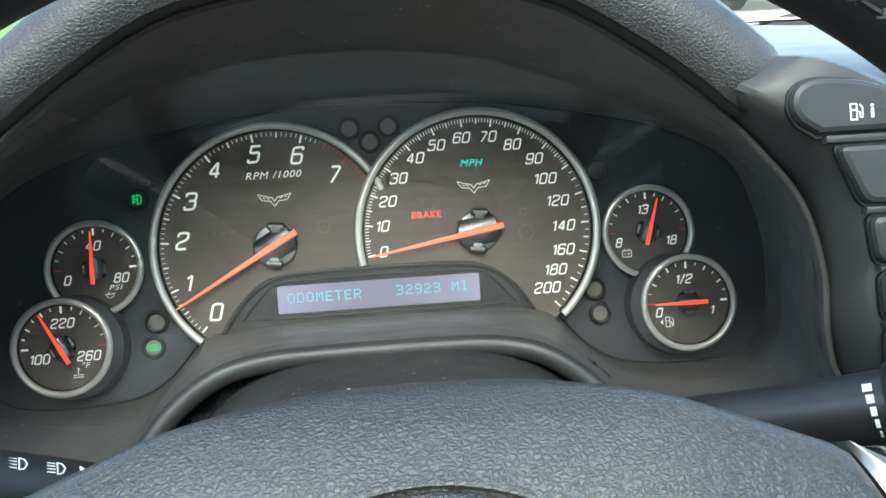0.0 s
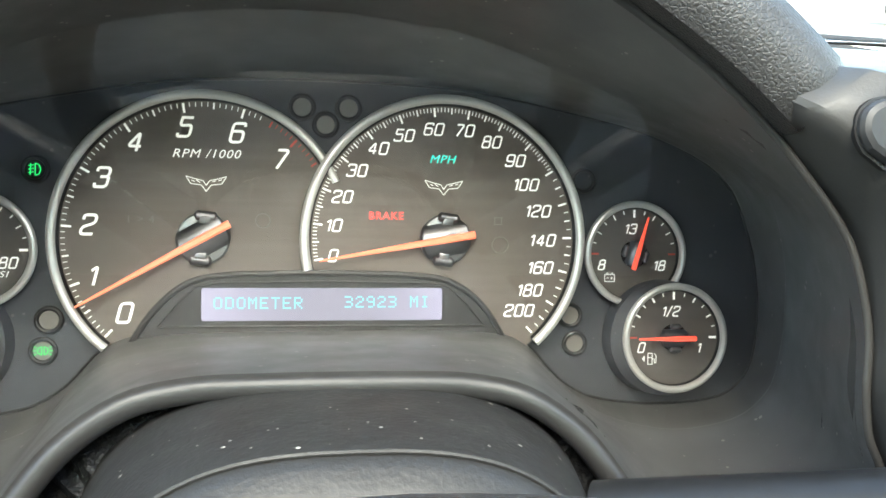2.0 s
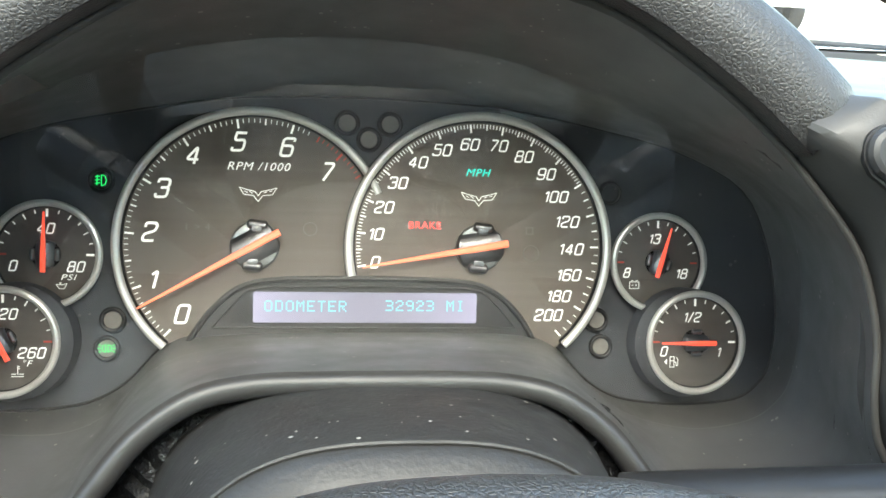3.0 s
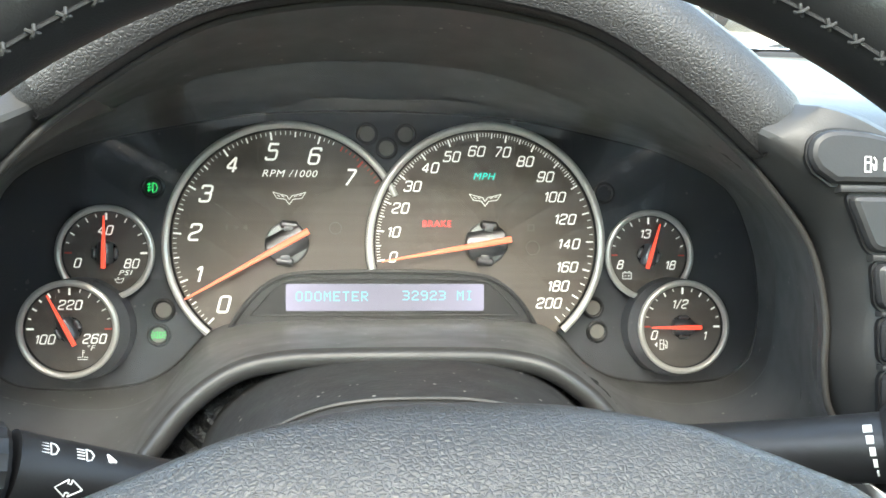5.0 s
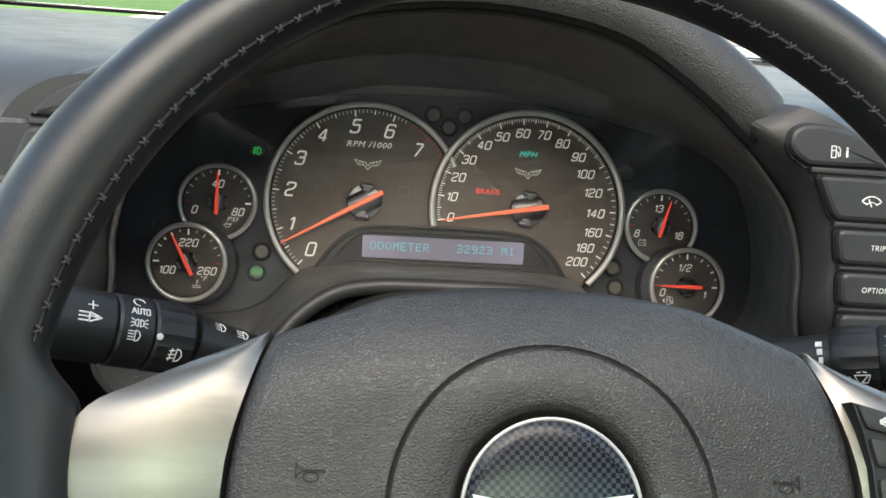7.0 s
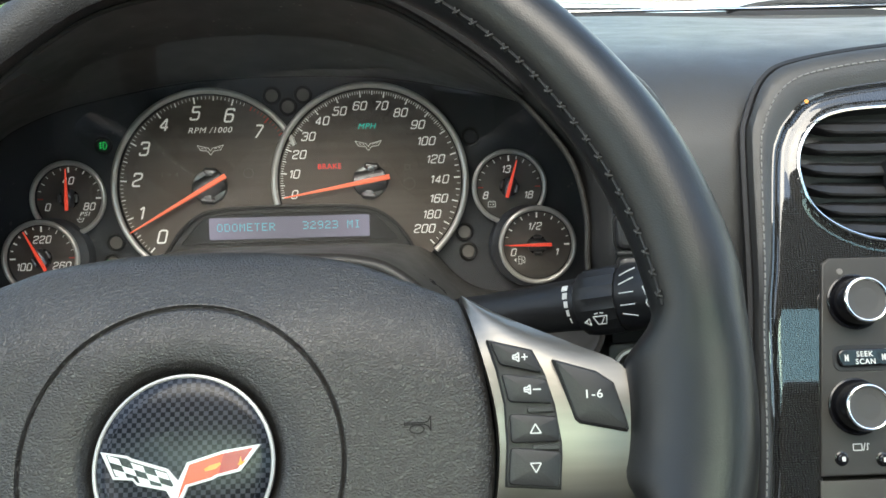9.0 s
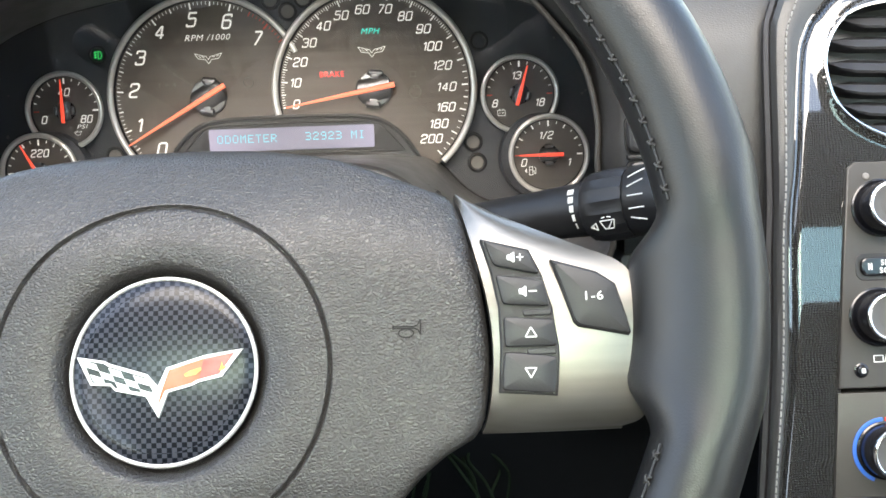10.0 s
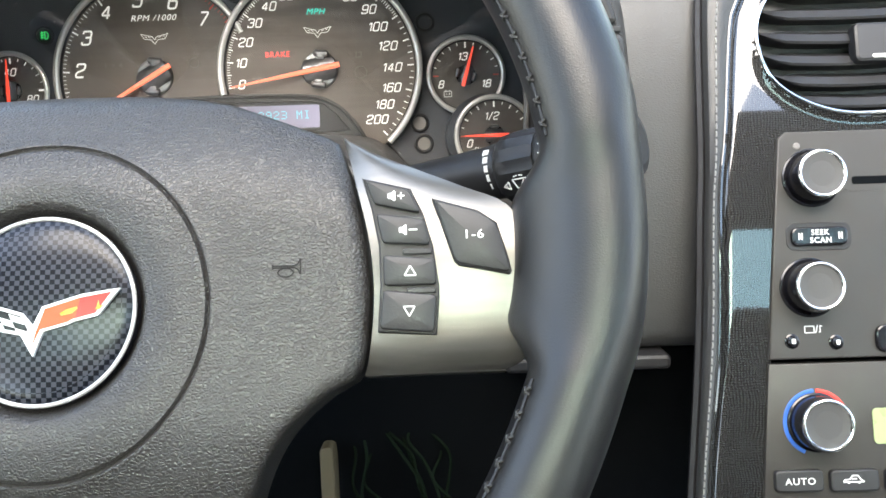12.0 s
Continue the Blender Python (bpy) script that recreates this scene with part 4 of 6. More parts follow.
# ---------------------------------------------------------------- button pods beside the cluster
def button_pod(side):
    X = lambda v: CX + side * (v - CX)
    pod = thing("button_pod", D, "dark pod of five stacked trip computer keys beside the dials" if side > 0 else "dark pod of five stacked keys beside the dials", "button pod")
    inner = [(.1080, .0540), (.1215, .0440), (.1310, .0350), (.1450, .0220), (.1595, .0040), (.1638, -.0220), (.1634, -.0450), (.1710, -.0720)]
    outer = [(.1320, .0655), (.1440, .0580), (.1575, .0556), (.1740, .0502), (.1900, .0412), (.2035, .0200), (.2090, -.0150), (.2110, -.0720)]
    ci, co = curve_through([(x, y, 0) for x, y in inner], 6), curve_through([(x, y, 0) for x, y in outer], 6)
    b = bmesh.new()
    rows = []
    for j, (p, q) in enumerate(zip(ci, co)):
        r = []
        drop = .024 * max(0, 1 - j / 16) ** 2
        for t, z in ((.00, .124), (.02, .129), (.06, .1365), (.12, .1440), (.18, .1480), (.25, .1495), (.5, .1495), (.86, .148), (.92, .1455), (.97, .1400), (1.0, .132), (1.03, .095)):
            c = p.lerp(q, t)
            r.append((X(c.x), c.y, z - drop))
        rows.append(r)
    slab(b, rows, .005)
    part("pod_body", b, POD, pod)
    keys = [(.0405, .0262, .1440, .1560), (.0215, .0010, .1575, .1665), (-.0030, -.0195, .1680, .1700), (-.0230, -.0390, .1710, .1716), (-.0425, -.0585, .1718, .1720)]
    right = [(.1740, .1905), (.1935, .2010), (.2030, .2045), (.2050, .2055), (.2055, .2055)]
    made = []
    for k, ((y1, y0, l1, l0), (r1, r0)) in enumerate(zip(keys, right)):
        if k == 0:
            pl = [(.1455, .0300), (.1428, .0350), (.1440, .0410), (.1500, .0445), (.1610, .0445), (.1740, .0418), (.1862, .0345), (.1925, .0262), (.1520, .0262)]
        else:
            pl = [(l1 - .001, y1 - .0012), (l1, y1), (r1, y1), (r1 + .0008, y1 - .001), (r0 + .0008, y0 + .001), (r0, y0), (l0 + .001, y0), (l0 - .0002, y0 + .0012)]
        if k == 0:
            pl = [(p.x, p.y) for p in curve_through([(x, y, 0) for x, y in pl[:8]], 4)] + [(.170, .0258)] + [(.1520, .0258)]
        pl = [(X(x), y) for x, y in (eased([(l1, y1), (r1, y1), (r0, y0), (l0, y0)], .0042) if k else pl)]
        key = part("key", prism(bmesh.new(), pl, .1480, .1535, .0022, True), BUTTON, pod, "", True, 0.3)
        made.append(key)
        grow = [(X(CX + (x - CX)), y) for x, y in pl]
        c = (sum(p[0] for p in grow) / len(pl), sum(p[1] for p in grow) / len(pl))
        part("key_gap", prism(bmesh.new(), [(c[0] + (x - c[0]) * 1.035, c[1] + (y - c[1]) * 1.11) for x, y in pl], .1480, .1500), BLACK, pod)
    for y0, y1, l, r in ((.0225, .0252, .1545, .193), (-.0022, .0003, .1672, .202), (-.0222, -.0203, .1708, .2045), (-.0417, -.0398, .1716, .2052)):
        part("divider", prism(bmesh.new(), [(X(l), y0), (X(r), y0), (X(r), y1), (X(l), y1)], .148, .1520, .0007), BUTTON, pod)
    if side > 0:
        part("fuel_info_symbol", joined([strokes(PUMP, .00046, .1645, .0326, .1536, .0054), text_bm("i", .0050, .1702, .0326, .1536, 0, 1.3, .02)]), PRINT, made[0])
        part("gauge_symbol", joined([tube(bmesh.new(), arc(.0058, 35, 145, 16, .1838, .0070, .1537), .00035, 6), tube(bmesh.new(), arc(.0031, 35, 145, 12, .1838, .0070, .1537), .00025, 6), strokes([((0, 0), (-.25, .6)), ((-.8, .4), (-.42, .18)), ((.8, .4), (.42, .18))], .0006, .1838, .0080, .1536, .0058)]), PRINT, made[1])
        for k, body, x, y in ((2, "TRIP", .1885, -.0112), (3, "OPTION", .1885, -.0310), (4, "RESET", .1875, -.0500)):
            part("key_text", text_bm(body, .0026, x, y, .1536, .15, .95, .004), PRINT, made[k])
    return pod


button_pod(1)
button_pod(-1)

# ---------------------------------------------------------------- steering column, stalks, start button
b = bmesh.new()
rows = []
for z, top, hw, low in ((.050, -.046, .088, -.13), (.090, -.0430, .084, -.13), (.140, -.0440, .074, -.13), (.158, -.0450, .069, -.132), (.170, -.0462, .066, -.134), (.1745, -.0490, .065, -.135), (.178, -.0560, .064, -.135), (.200, -.0640, .060, -.138), (.240, -.0750, .052, -.14), (.262, -.082, .048, -.14)):
    r = []
    for k in range(41):
        a = math.pi * k / 40
        cx, sy = math.cos(a), math.sin(a)
        r.append((.002 + hw * math.copysign(abs(cx) ** .75, cx), top - (top - low) * (1 - sy ** .62) * .8, z))
    rows.append(r)
ridge_row = rows[4]
loft(b, rows)
column = thing("column_cover", D, "dusty black steering column cover under the dials", "column cover")
part("upper_shell", b, COLUMN, column)
part("ridge", tube(bmesh.new(), [(p[0], p[1] + .0004, p[2]) for p in ridge_row], .0009, 8), COLUMN, column, "rounded ridge across the shell")
# crinkled gaiter closing the gap between the arch and the column
wrinkle = random.Random(11)
rows = [[], [], [], [], []]
for k in range(121):
    a = math.pi * k / 120
    cx, sy = math.cos(a), math.sin(a)
    p = Vector((.002 + .0835 * math.copysign(abs(cx) ** .75, cx), -.0435 - .0695 * (1 - sy ** .62), 0))
    n = (p - Vector((.002, -.125, 0))).normalized()
    for i, row in enumerate(rows):
        f = i / 4
        row.append(p + n * (-.002 + (.0045 + .017 * cx * cx) * f + wrinkle.uniform(-.0006, .0006)) + Vector((0, 0, .0955 - .018 * f + .0045 * math.sin(math.pi * f) + .0016 * math.sin(k * 1.1 + 3 * math.sin(k * .23)) + wrinkle.uniform(-.0008, .0008))))
b = bmesh.new()
loft(b, rows)
part("gaiter", b, GAITER, column, "crinkled black gaiter in the gap")


def along(A, B, rows, name, mat, parent, label="", sec=36, flutes=0, square=0.0):
    """A turned form along the line from A to B: rows of distance and radius."""
    A, B = Vector(A), Vector(B)
    t = (B - A).normalized()
    u = (Vector((0, 1, 0)) - t * t.y).normalized()
    w = t.cross(u)
    b = bmesh.new()
    pts = []
    for d, r in rows:
        pts.append([A + t * d + (u * math.cos(k * math.tau / sec) + w * math.sin(k * math.tau / sec)) * r * (1 - (.045 * (k % 2) if flutes else 0)) for k in range(sec)])
    vs = loft(b, pts, True)
    b.faces.new(vs[0])
    b.faces.new(vs[-1])
    return part(name, b, mat, parent, label)


def on_barrel(A, B, d, ang, lines, w, k, R, parent, mat=PRINT, name="symbol", turn=0.0):
    """A pictogram laid on a stalk at distance d, at an angle from its top towards the driver."""
    A, B = Vector(A), Vector(B)
    t = (B - A).normalized()
    if t.x < 0:
        t, d, A = -t, (B - A).length - d, B
    u = (Vector((0, 1, 0)) - t * t.y).normalized()
    o = t.cross(u)
    b = bmesh.new()
    c, s = math.cos(radians(turn)), math.sin(radians(turn))
    for p, q in lines:
        P = []
        for m in range(4):
            f = m / 3
            x, y = p[0] + (q[0] - p[0]) * f, p[1] + (q[1] - p[1]) * f
            x, y = (x * c - y * s) * k, (x * s + y * c) * k
            a = radians(ang) - y / R
            P.append(A + t * (d + x) + (u * math.cos(a) + o * math.sin(a)) * (R + .0001))
        tube(b, P, w / 2, 5)
    return part(name, b, mat, parent)


RA, RB = (.072, -.0740, .1388), (.1948, -.0511, .2181)
LA = (-.0430, -.0928, .1240)
FILL = [((-.5, .5 - .12 * i), (.5, .5 - .12 * i)) for i in range(9)]


def stalk(name, A, B, label, category, c0=.086):
    th = thing(name, D, label, category)
    L = (Vector(B) - Vector(A)).length
    arm = along(A, B, [(0, .0095), (.02, .0100), (.055, .0102), (c0 - .008, .0108), (c0, .0112)], "arm", SATIN, th)
    col = along(A, B, [(c0, .0120), (c0 + .002, .0136), (c0 + .007, .0142), (.108, .0142), (.1105, .0137)], "collar", SATIN, th, flutes=1)
    tip = along(A, B, [(.1105, .0128), (.112, .0138), (.130, .0138), (L - .004, .0132), (L - .001, .0115), (L, .008)], "end_knob", SATIN, th)
    return th, arm, col, tip


_, arm, col, tip = stalk("wiper_stalk", RA, RB, "black wiper stalk with white pictograms on the column", "stalk", .0925)
for k in range(5):
    on_barrel(RA, RB, .0885 + .0003 * k, 46 + k * 19, [((-.5 + .09 * k, y), (.5 - .09 * k, y)) for y in (-.4, -.2, 0, .2, .4)], .0007, .0026 if k < 4 else .0022, .0109, arm, name="sweep_mark")
on_barrel(RA, RB, .1040, 118, WIPER, .00055, .0058, .0142, col, name="washer_symbol")
on_barrel(RA, RB, .0980, 120, [((-.3, 0), (.3, .4)), ((-.3, 0), (.3, -.4)), ((.3, .4), (.3, -.4)), ((0, .2), (0, -.2))], .0006, .004, .0142, col)
for ang, ln in ((38, ((-.5, -.3), (.5, .3))), (58, ((-.5, -.2), (.5, .2))), (78, ((-.5, 0), (.5, 0))), (98, ((-.5, .0), (.5, 0))), (116, ((-.5, .15), (.5, -.15)))):
    on_barrel(RA, RB, .1165, ang, [ln], .0006, .006, .0138, tip, name="setting_mark")
on_barrel(RA, RB, .1255, 38, FILL, .0007, .0042, .0138, tip)
on_barrel(RA, RB, .1255, 58, [((-.5, y), (.5, y)) for y in (-.2, 0, .2)], .0009, .0042, .0138, tip)
on_barrel(RA, RB, .1260, 78, WIPER, .0005, .0052, .0138, tip)
on_barrel(RA, RB, .1260, 99, [((math.cos(k) * .5, math.sin(k) * .5), (math.cos(k + .79) * .5, math.sin(k + .79) * .5)) for k in (0, .785, 1.57, 2.356, 3.14, 3.93, 4.71, 5.5)], .0006, .0040, .0138, tip)
on_barrel(RA, RB, .1275, 119, WIPER, .0005, .0046, .0138, tip)
on_barrel(RA, RB, .1350, 42, WIPER, .0005, .0060, .0137, tip)
on_barrel(RA, RB, .1390, 72, [((-.5, .4), (.5, -.1)), ((-.5, .4), (-.2, -.3)), ((-.2, -.3), (.1, -.4)), ((.5, -.1), (.1, -.4)), ((0, -.3), (.2, .05))], .0007, .0075, .0136, tip)

lit = thing("light_stalk", D, "black light switch stalk with white pictograms on the column", "stalk")
LJ, LE = (-.1215, -.0640, .1764), (-.1735, -.0525, .2105)
arm = along(LA, LJ, [(0, .0085), (.03, .0092), (.06, .0100), (.085, .0112), (.0975, .0122)], "arm", SATIN, lit)
col = along(LJ, LE, [(.0005, .0126), (.002, .0140), (.008, .0144), (.0165, .0144), (.0175, .0136)], "collar", SATIN, lit, flutes=1)
ringp = along(LJ, LE, [(.0178, .0130), (.0190, .0141), (.0310, .0141), (.0320, .0134)], "switch_ring", SATIN, lit)
tip = along(LJ, LE, [(.0322, .0128), (.0335, .0139), (.055, .0138), (.061, .0130), (.0632, .0112), (.064, .008)], "end_knob", SATIN, lit)
on_barrel(LA, LJ, .0890, 38, HEADLAMP, .0005, .0050, .0114, arm)
on_barrel(LA, LJ, .0780, 38, HEADLAMP, .0005, .0050, .0108, arm)
on_barrel(LA, LJ, .0700, 38, [((-.3, .4), (.4, -.3)), ((.4, -.3), (-.2, -.4)), ((-.3, .4), (-.2, -.4)), ((-.2, .1), (.1, -.3))], .0008, .0036, .0105, arm)
on_barrel(LA, LJ, .0820, 96, [((-.1, .25), (-.1, .5)), ((-.1, .5), (-.8, 0)), ((-.8, 0), (-.1, -.5)), ((-.1, -.5), (-.1, -.25)), ((.1, .25), (.1, .5)), ((.1, .5), (.8, 0)), ((.8, 0), (.1, -.5)), ((.1, -.5), (.1, -.25)), ((.1, .25), (-.02, .25)), ((-.1, -.25), (.02, -.25))], .0005, .0052, .0110, arm, name="turn_symbol")
on_barrel(LJ, LE, .0085, 112, FOG, .0005, .0055, .0144, col)
on_barrel(LJ, LE, .0165, 86, [((math.cos(k) * .3, math.sin(k) * .3), (math.cos(k + .79) * .3, math.sin(k + .79) * .3)) for k in (0, .785, 1.57, 2.356, 3.14, 3.93, 4.71, 5.5)] + [((-.2, 0), (.2, 0))], .0011, .0030, .0144, col, name="index_dot")
AUTOL = [((-1.1, -.4), (-.8, .4)), ((-.8, .4), (-.5, -.4)), ((-1, -.1), (-.6, -.1)), ((-.35, .4), (-.35, -.3)), ((-.35, -.3), (-.2, -.4)), ((-.2, -.4), (0, -.3)), ((0, -.3), (0, .4)), ((.15, .4), (.6, .4)), ((.37, .4), (.37, -.4)), ((.7, .4), (1.1, .4)), ((1.1, .4), (1.1, -.4)), ((1.1, -.4), (.7, -.4)), ((.7, -.4), (.7, .4))]
on_barrel(LJ, LE, .0245, 30, [((math.cos(k) * .5, math.sin(k) * .5), (math.cos(k + .79) * .5, math.sin(k + .79) * .5)) for k in (0, .785, 1.57, 2.356, 3.14, 3.93)], .0005, .0046, .0141, ringp)
on_barrel(LJ, LE, .0245, 50, AUTOL, .0005, .0032, .0141, ringp, name="auto_text")
on_barrel(LJ, LE, .0250, 70, PARKLAMP, .0005, .0042, .0141, ringp)
on_barrel(LJ, LE, .0260, 90, HEADLAMP, .0005, .0046, .0141, ringp)
on_barrel(LJ, LE, .0425, 52, [((-.5, 0), (.5, 0)), ((0, -.5), (0, .5))], .0006, .0036, .0139, tip)
on_barrel(LJ, LE, .0435, 72, [((-.8, .3), (-.1, .3)), ((-.8, 0), (-.1, 0)), ((-.8, -.3), (-.1, -.3)), ((0, .35), (.9, 0)), ((.9, 0), (0, -.35)), ((0, .35), (0, -.35)), ((.1, .1), (.6, 0))], .0008, .0050, .0139, tip)

start = thing("start_button", D, "square start button with a silver ring on the dash", "start button")
SBX, SBY, SBZ = .1905, -.1035, .098
part("surround", prism(bmesh.new(), rounded(SBX - .0125, SBX + .0125, SBY - .018, SBY + .0125, .003), SBZ - .02, SBZ + .003, .001), SURROUND, start)
part("silver_ring", revolve(bmesh.new(), [(.0103, SBZ), (.0103, SBZ + .0045), (.0098, SBZ + .0055), (.0086, SBZ + .0055), (.0082, SBZ + .0040)], 40, SBX, SBY), PALERING, start)
part("button", revolve(bmesh.new(), [(.0080, SBZ + .002), (.0080, SBZ + .0058), (.0070, SBZ + .0066)], 40, SBX, SBY), BUTTON, start)
part("arrow_mark", tube(bmesh.new(), arc(.0050, -60, 225, 24, SBX, SBY, SBZ + .0067), .00045, 6), PRINT, start)
part("key_text", text_bm("ENGINE", .0030, SBX, SBY - .0150, SBZ + .0031, 0, 1.0, .015), PRINT, start)

# ---------------------------------------------------------------- steering wheel
W = CAR @ pose(.0074, -.2895, -.0940, 74, 0, 0)
wheel = thing("steering_wheel", W, "black leather steering wheel with silver spokes and a winged badge", "steering wheel")
RC, RR = Vector((-.0005, .0217, .0100)), .1592


def pad_h(x, y):
    """The pad's crown: nearly flat in the middle, rolling away over the top."""
    v = max(0, y - .030 + .25 * max(0, abs(x) - .05))
    return .0022 - 9.6 * v ** 2 - 60.0 * max(0, y - .062) ** 2 - 9.0 * max(0, -y - .030) ** 2 - 0.35 * max(0, abs(x) - .045) ** 2


HALF = [(.0712, .000), (.0703, .020), (.0676, .036), (.0642, .050), (.0592, .063), (.0540, .0755), (.0500, .0842), (.0450, .0866), (.0390, .0886), (.0300, .0908), (.0200, .0928), (.0050, .0944), (-.0080, .0938), (-.0205, .0908), (-.0265, .0815),
        (-.0340, .0725), (-.0430, .0655), (-.0550, .0598), (-.0750, .0530), (-.1000, .0480), (-.1020, .0)]
outline = curve_through([(x, y, 0) for y, x in HALF], 5)
outline = [(p.x, p.y) for p in outline] + [(-p.x, p.y) for p in outline[::-1]]


def edge_radius(a):
    """Distance from the badge's middle to the pad's edge in direction a."""
    d = (math.cos(a), math.sin(a))
    best = 0
    for (x0, y0), (x1, y1) in zip(outline, outline[1:] + outline[:1]):
        ex, ey = x1 - x0, y1 - y0
        den = d[0] * ey - d[1] * ex
        if abs(den) < 1e-12:
            continue
        t = (x0 * ey - y0 * ex) / den
        s = (x0 * d[1] - y0 * d[0]) / den
        if t > 0 and -1e-6 <= s <= 1 + 1e-6:
            best = max(best, t)
    return best


b = bmesh.new()
NA = 180
rads = [(.0268, -.0075), (.0279, -.0066), (.0286, -.0052), (.0296, -.0028), (.0306, -.0010), (.0320, .0), (.0400, 0), (.0470, 0), (.0478, -.0001), (.0482, -.0010), (.0486, -.0013), (.0490, -.0009), (.0494, .0000), (.0498, .0001), (.0503, 0)]
rows = []
er = [edge_radius(k * math.tau / NA) for k in range(NA)]
for r, dz in rads:
    rows.append([(r * math.cos(k * math.tau / NA), r * math.sin(k * math.tau / NA), pad_h(r * math.cos(k * math.tau / NA), r * math.sin(k * math.tau / NA)) + dz) for k in range(NA)])
for f, roll in ((.15, 0), (.3, 0), (.45, 0), (.6, 0), (.75, 0), (.88, 0), (.95, -.0004), (.985, -.0016), (1.0, -.0036)):
    rr = []
    for k in range(NA):
        a = k * math.tau / NA
        r = .05 + (er[k] - .05) * f
        x, y = r * math.cos(a), r * math.sin(a)
        rr.append((x, y, pad_h(x, y) + roll))
    rows.append(rr)
rows.append([(x * .995, y * .995, z - .022) for x, y, z in rows[-1]])
rows.append([(x * .80, y * .80, -.075) for x, y, z in rows[-1]])
loft(b, rows, True)
pad = part("hub_pad", b, HUBHIDE, wheel, "pebble-grained black hub pad", angle=0.9)
for side in (-1, 1):
    part("horn_symbol", strokes([((side * p[0], p[1]), (side * q[0], q[1])) for p, q in HORN], .0004, side * .0710, .0098, pad_h(.071, .0098) + .00005, .0074, .0002), MOULDED, pad)

# badge
badge = part("badge", revolve(bmesh.new(), [(.0272, -.0055), (.0272, -.0014), (.0262, -.0006), (.0230, .0001), (.0200, .0005), (.0160, .0009), (.0120, .0011), (.0080, .0013), (.0040, .0014)], 96), WEAVE, wheel, "round woven-print badge")
part("badge_ring", ring(bmesh.new(), .0269, .00065, 0, 0, -.0008, n=96, sec=10), RING, badge, "bright ring round the badge")
whole = [(-.0243, .0047), (-.0165, .0034), (-.0151, .0026), (-.0040, -.0008), (-.0008, -.0044), (.0016, .0009), (.0122, .0040), (.0132, .0042), (.0236, .0056), (.0176, -.0022), (.0108, -.0036), (.0094, -.0044), (.0022, -.0062), (-.0004, -.0132), (-.0042, -.0071), (-.0129, -.0053), (-.0143, -.0038), (-.0201, -.0034)]


wing = part("wing_emblem", prism(bmesh.new(), whole, .0010, .0023, .0001), FLAGWHITE, badge, "white-edged crossed flags emblem")
part("black_flag", prism(bmesh.new(), [(-.0225, .0038), (-.0163, .0026), (-.0150, .0017), (-.0043, -.0017), (-.0020, -.0058), (-.0038, -.0062), (-.0128, -.0045), (-.0141, -.0031), (-.0195, -.0026)], .0020, .00236), FLAGBLACK, wing)
part("red_flag", prism(bmesh.new(), [(.0024, .0002), (.0122, .0031), (.0213, .0046), (.0168, -.0014), (.0104, -.0029), (.0090, -.0037), (.0014, -.0056), (-.0008, -.0104), (.0002, -.0062)], .0020, .00236), FLAGRED, wing)
part("dark_patch", prism(bmesh.new(), [(.0124, .0031), (.0212, .0045), (.0168, -.0013), (.0112, -.0026)], .0022, .00241), FLAGDEEP, wing)
part("gold_mark", joined([prism(bmesh.new(), [(.0068, -.0012), (.0085, -.0002), (.0115, .0006), (.0118, .0000), (.0102, -.0013), (.0072, -.0019)], .0022, .00244), prism(bmesh.new(), [(.0172, .0004), (.0176, .0022), (.0181, .0005), (.0195, .0012), (.0180, -.0004), (.0168, -.0003)], .0022, .00246)]), FLAGGOLD, wing)
for i in range(5):
    for j in range(3):
        if (i + j) % 2:
            continue
        q = lambda u, v: (-.0222 + u * .0036 + v * .0010, .0037 - u * .00116 - v * .0020)
        part("check", prism(bmesh.new(), [q(i, j), q(i + 1, j), q(i + 1, j + 1), q(i, j + 1)], .0022, .00242), FLAGWHITE, wing)


# silver spokes
def spoke(side):
    name = "spoke"
    inn = curve_through([(.0858, .0512, -.0120), (.0878, .0450, -.0075), (.0897, .0380, -.0040), (.0915, .0306, -.0015), (.0936, .0215, .0000), (.0951, .0120, .0008), (.0956, .0020, .0008), (.0950, -.0070, -.0002), (.0941, -.0132, -.0016), (.0930, -.0180, -.0044), (.0919, -.0206, -.0072)], 4)
    out = curve_through([(.0870, .0512, -.0120), (.0975, .0440, -.0080), (.1090, .0378, -.0045), (.1215, .0321, -.0015), (.1345, .0262, .0010), (.1392, .0150, .0030), (.1402, .0015, .0032), (.1399, -.0085, .0024), (.1390, -.0148, .0006), (.1370, -.0184, -.0026), (.1325, -.0202, -.0058)], 4)
    for k, p in enumerate(out[:17]):
        p.y += (.0011 if side > 0 else .0022) * math.sin(math.pi * k / 16)
    rows = []
    for p, q in zip(inn, out):
        r = []
        for k in range(9):
            t = k / 8
            c = p.lerp(q, t)
            c.z += .0022 * math.sin(math.pi * t)
            r.append(Vector((side * c.x, c.y, c.z)))
        rows.append(r)
    # roll the lower edge under
    last = rows[-1]
    rows.append([p + Vector((0, -.0006, -.0006)) for p in last])
    rows.append([p + Vector((0, -.0008, -.0020)) for p in last])
    b = bmesh.new()
    slab(b, rows, .010)
    return part(name, b, SILVER, wheel, "satin silver spoke"), rows


spk_r, _ = spoke(1)
spoke(-1)


def key_face(poly, mat, parent, name, z, tall=.0022, label=""):
    return part(name, prism(bmesh.new(), eased(poly, .0013, 3), z - .004, z + tall, .0006, True), mat, parent, label)


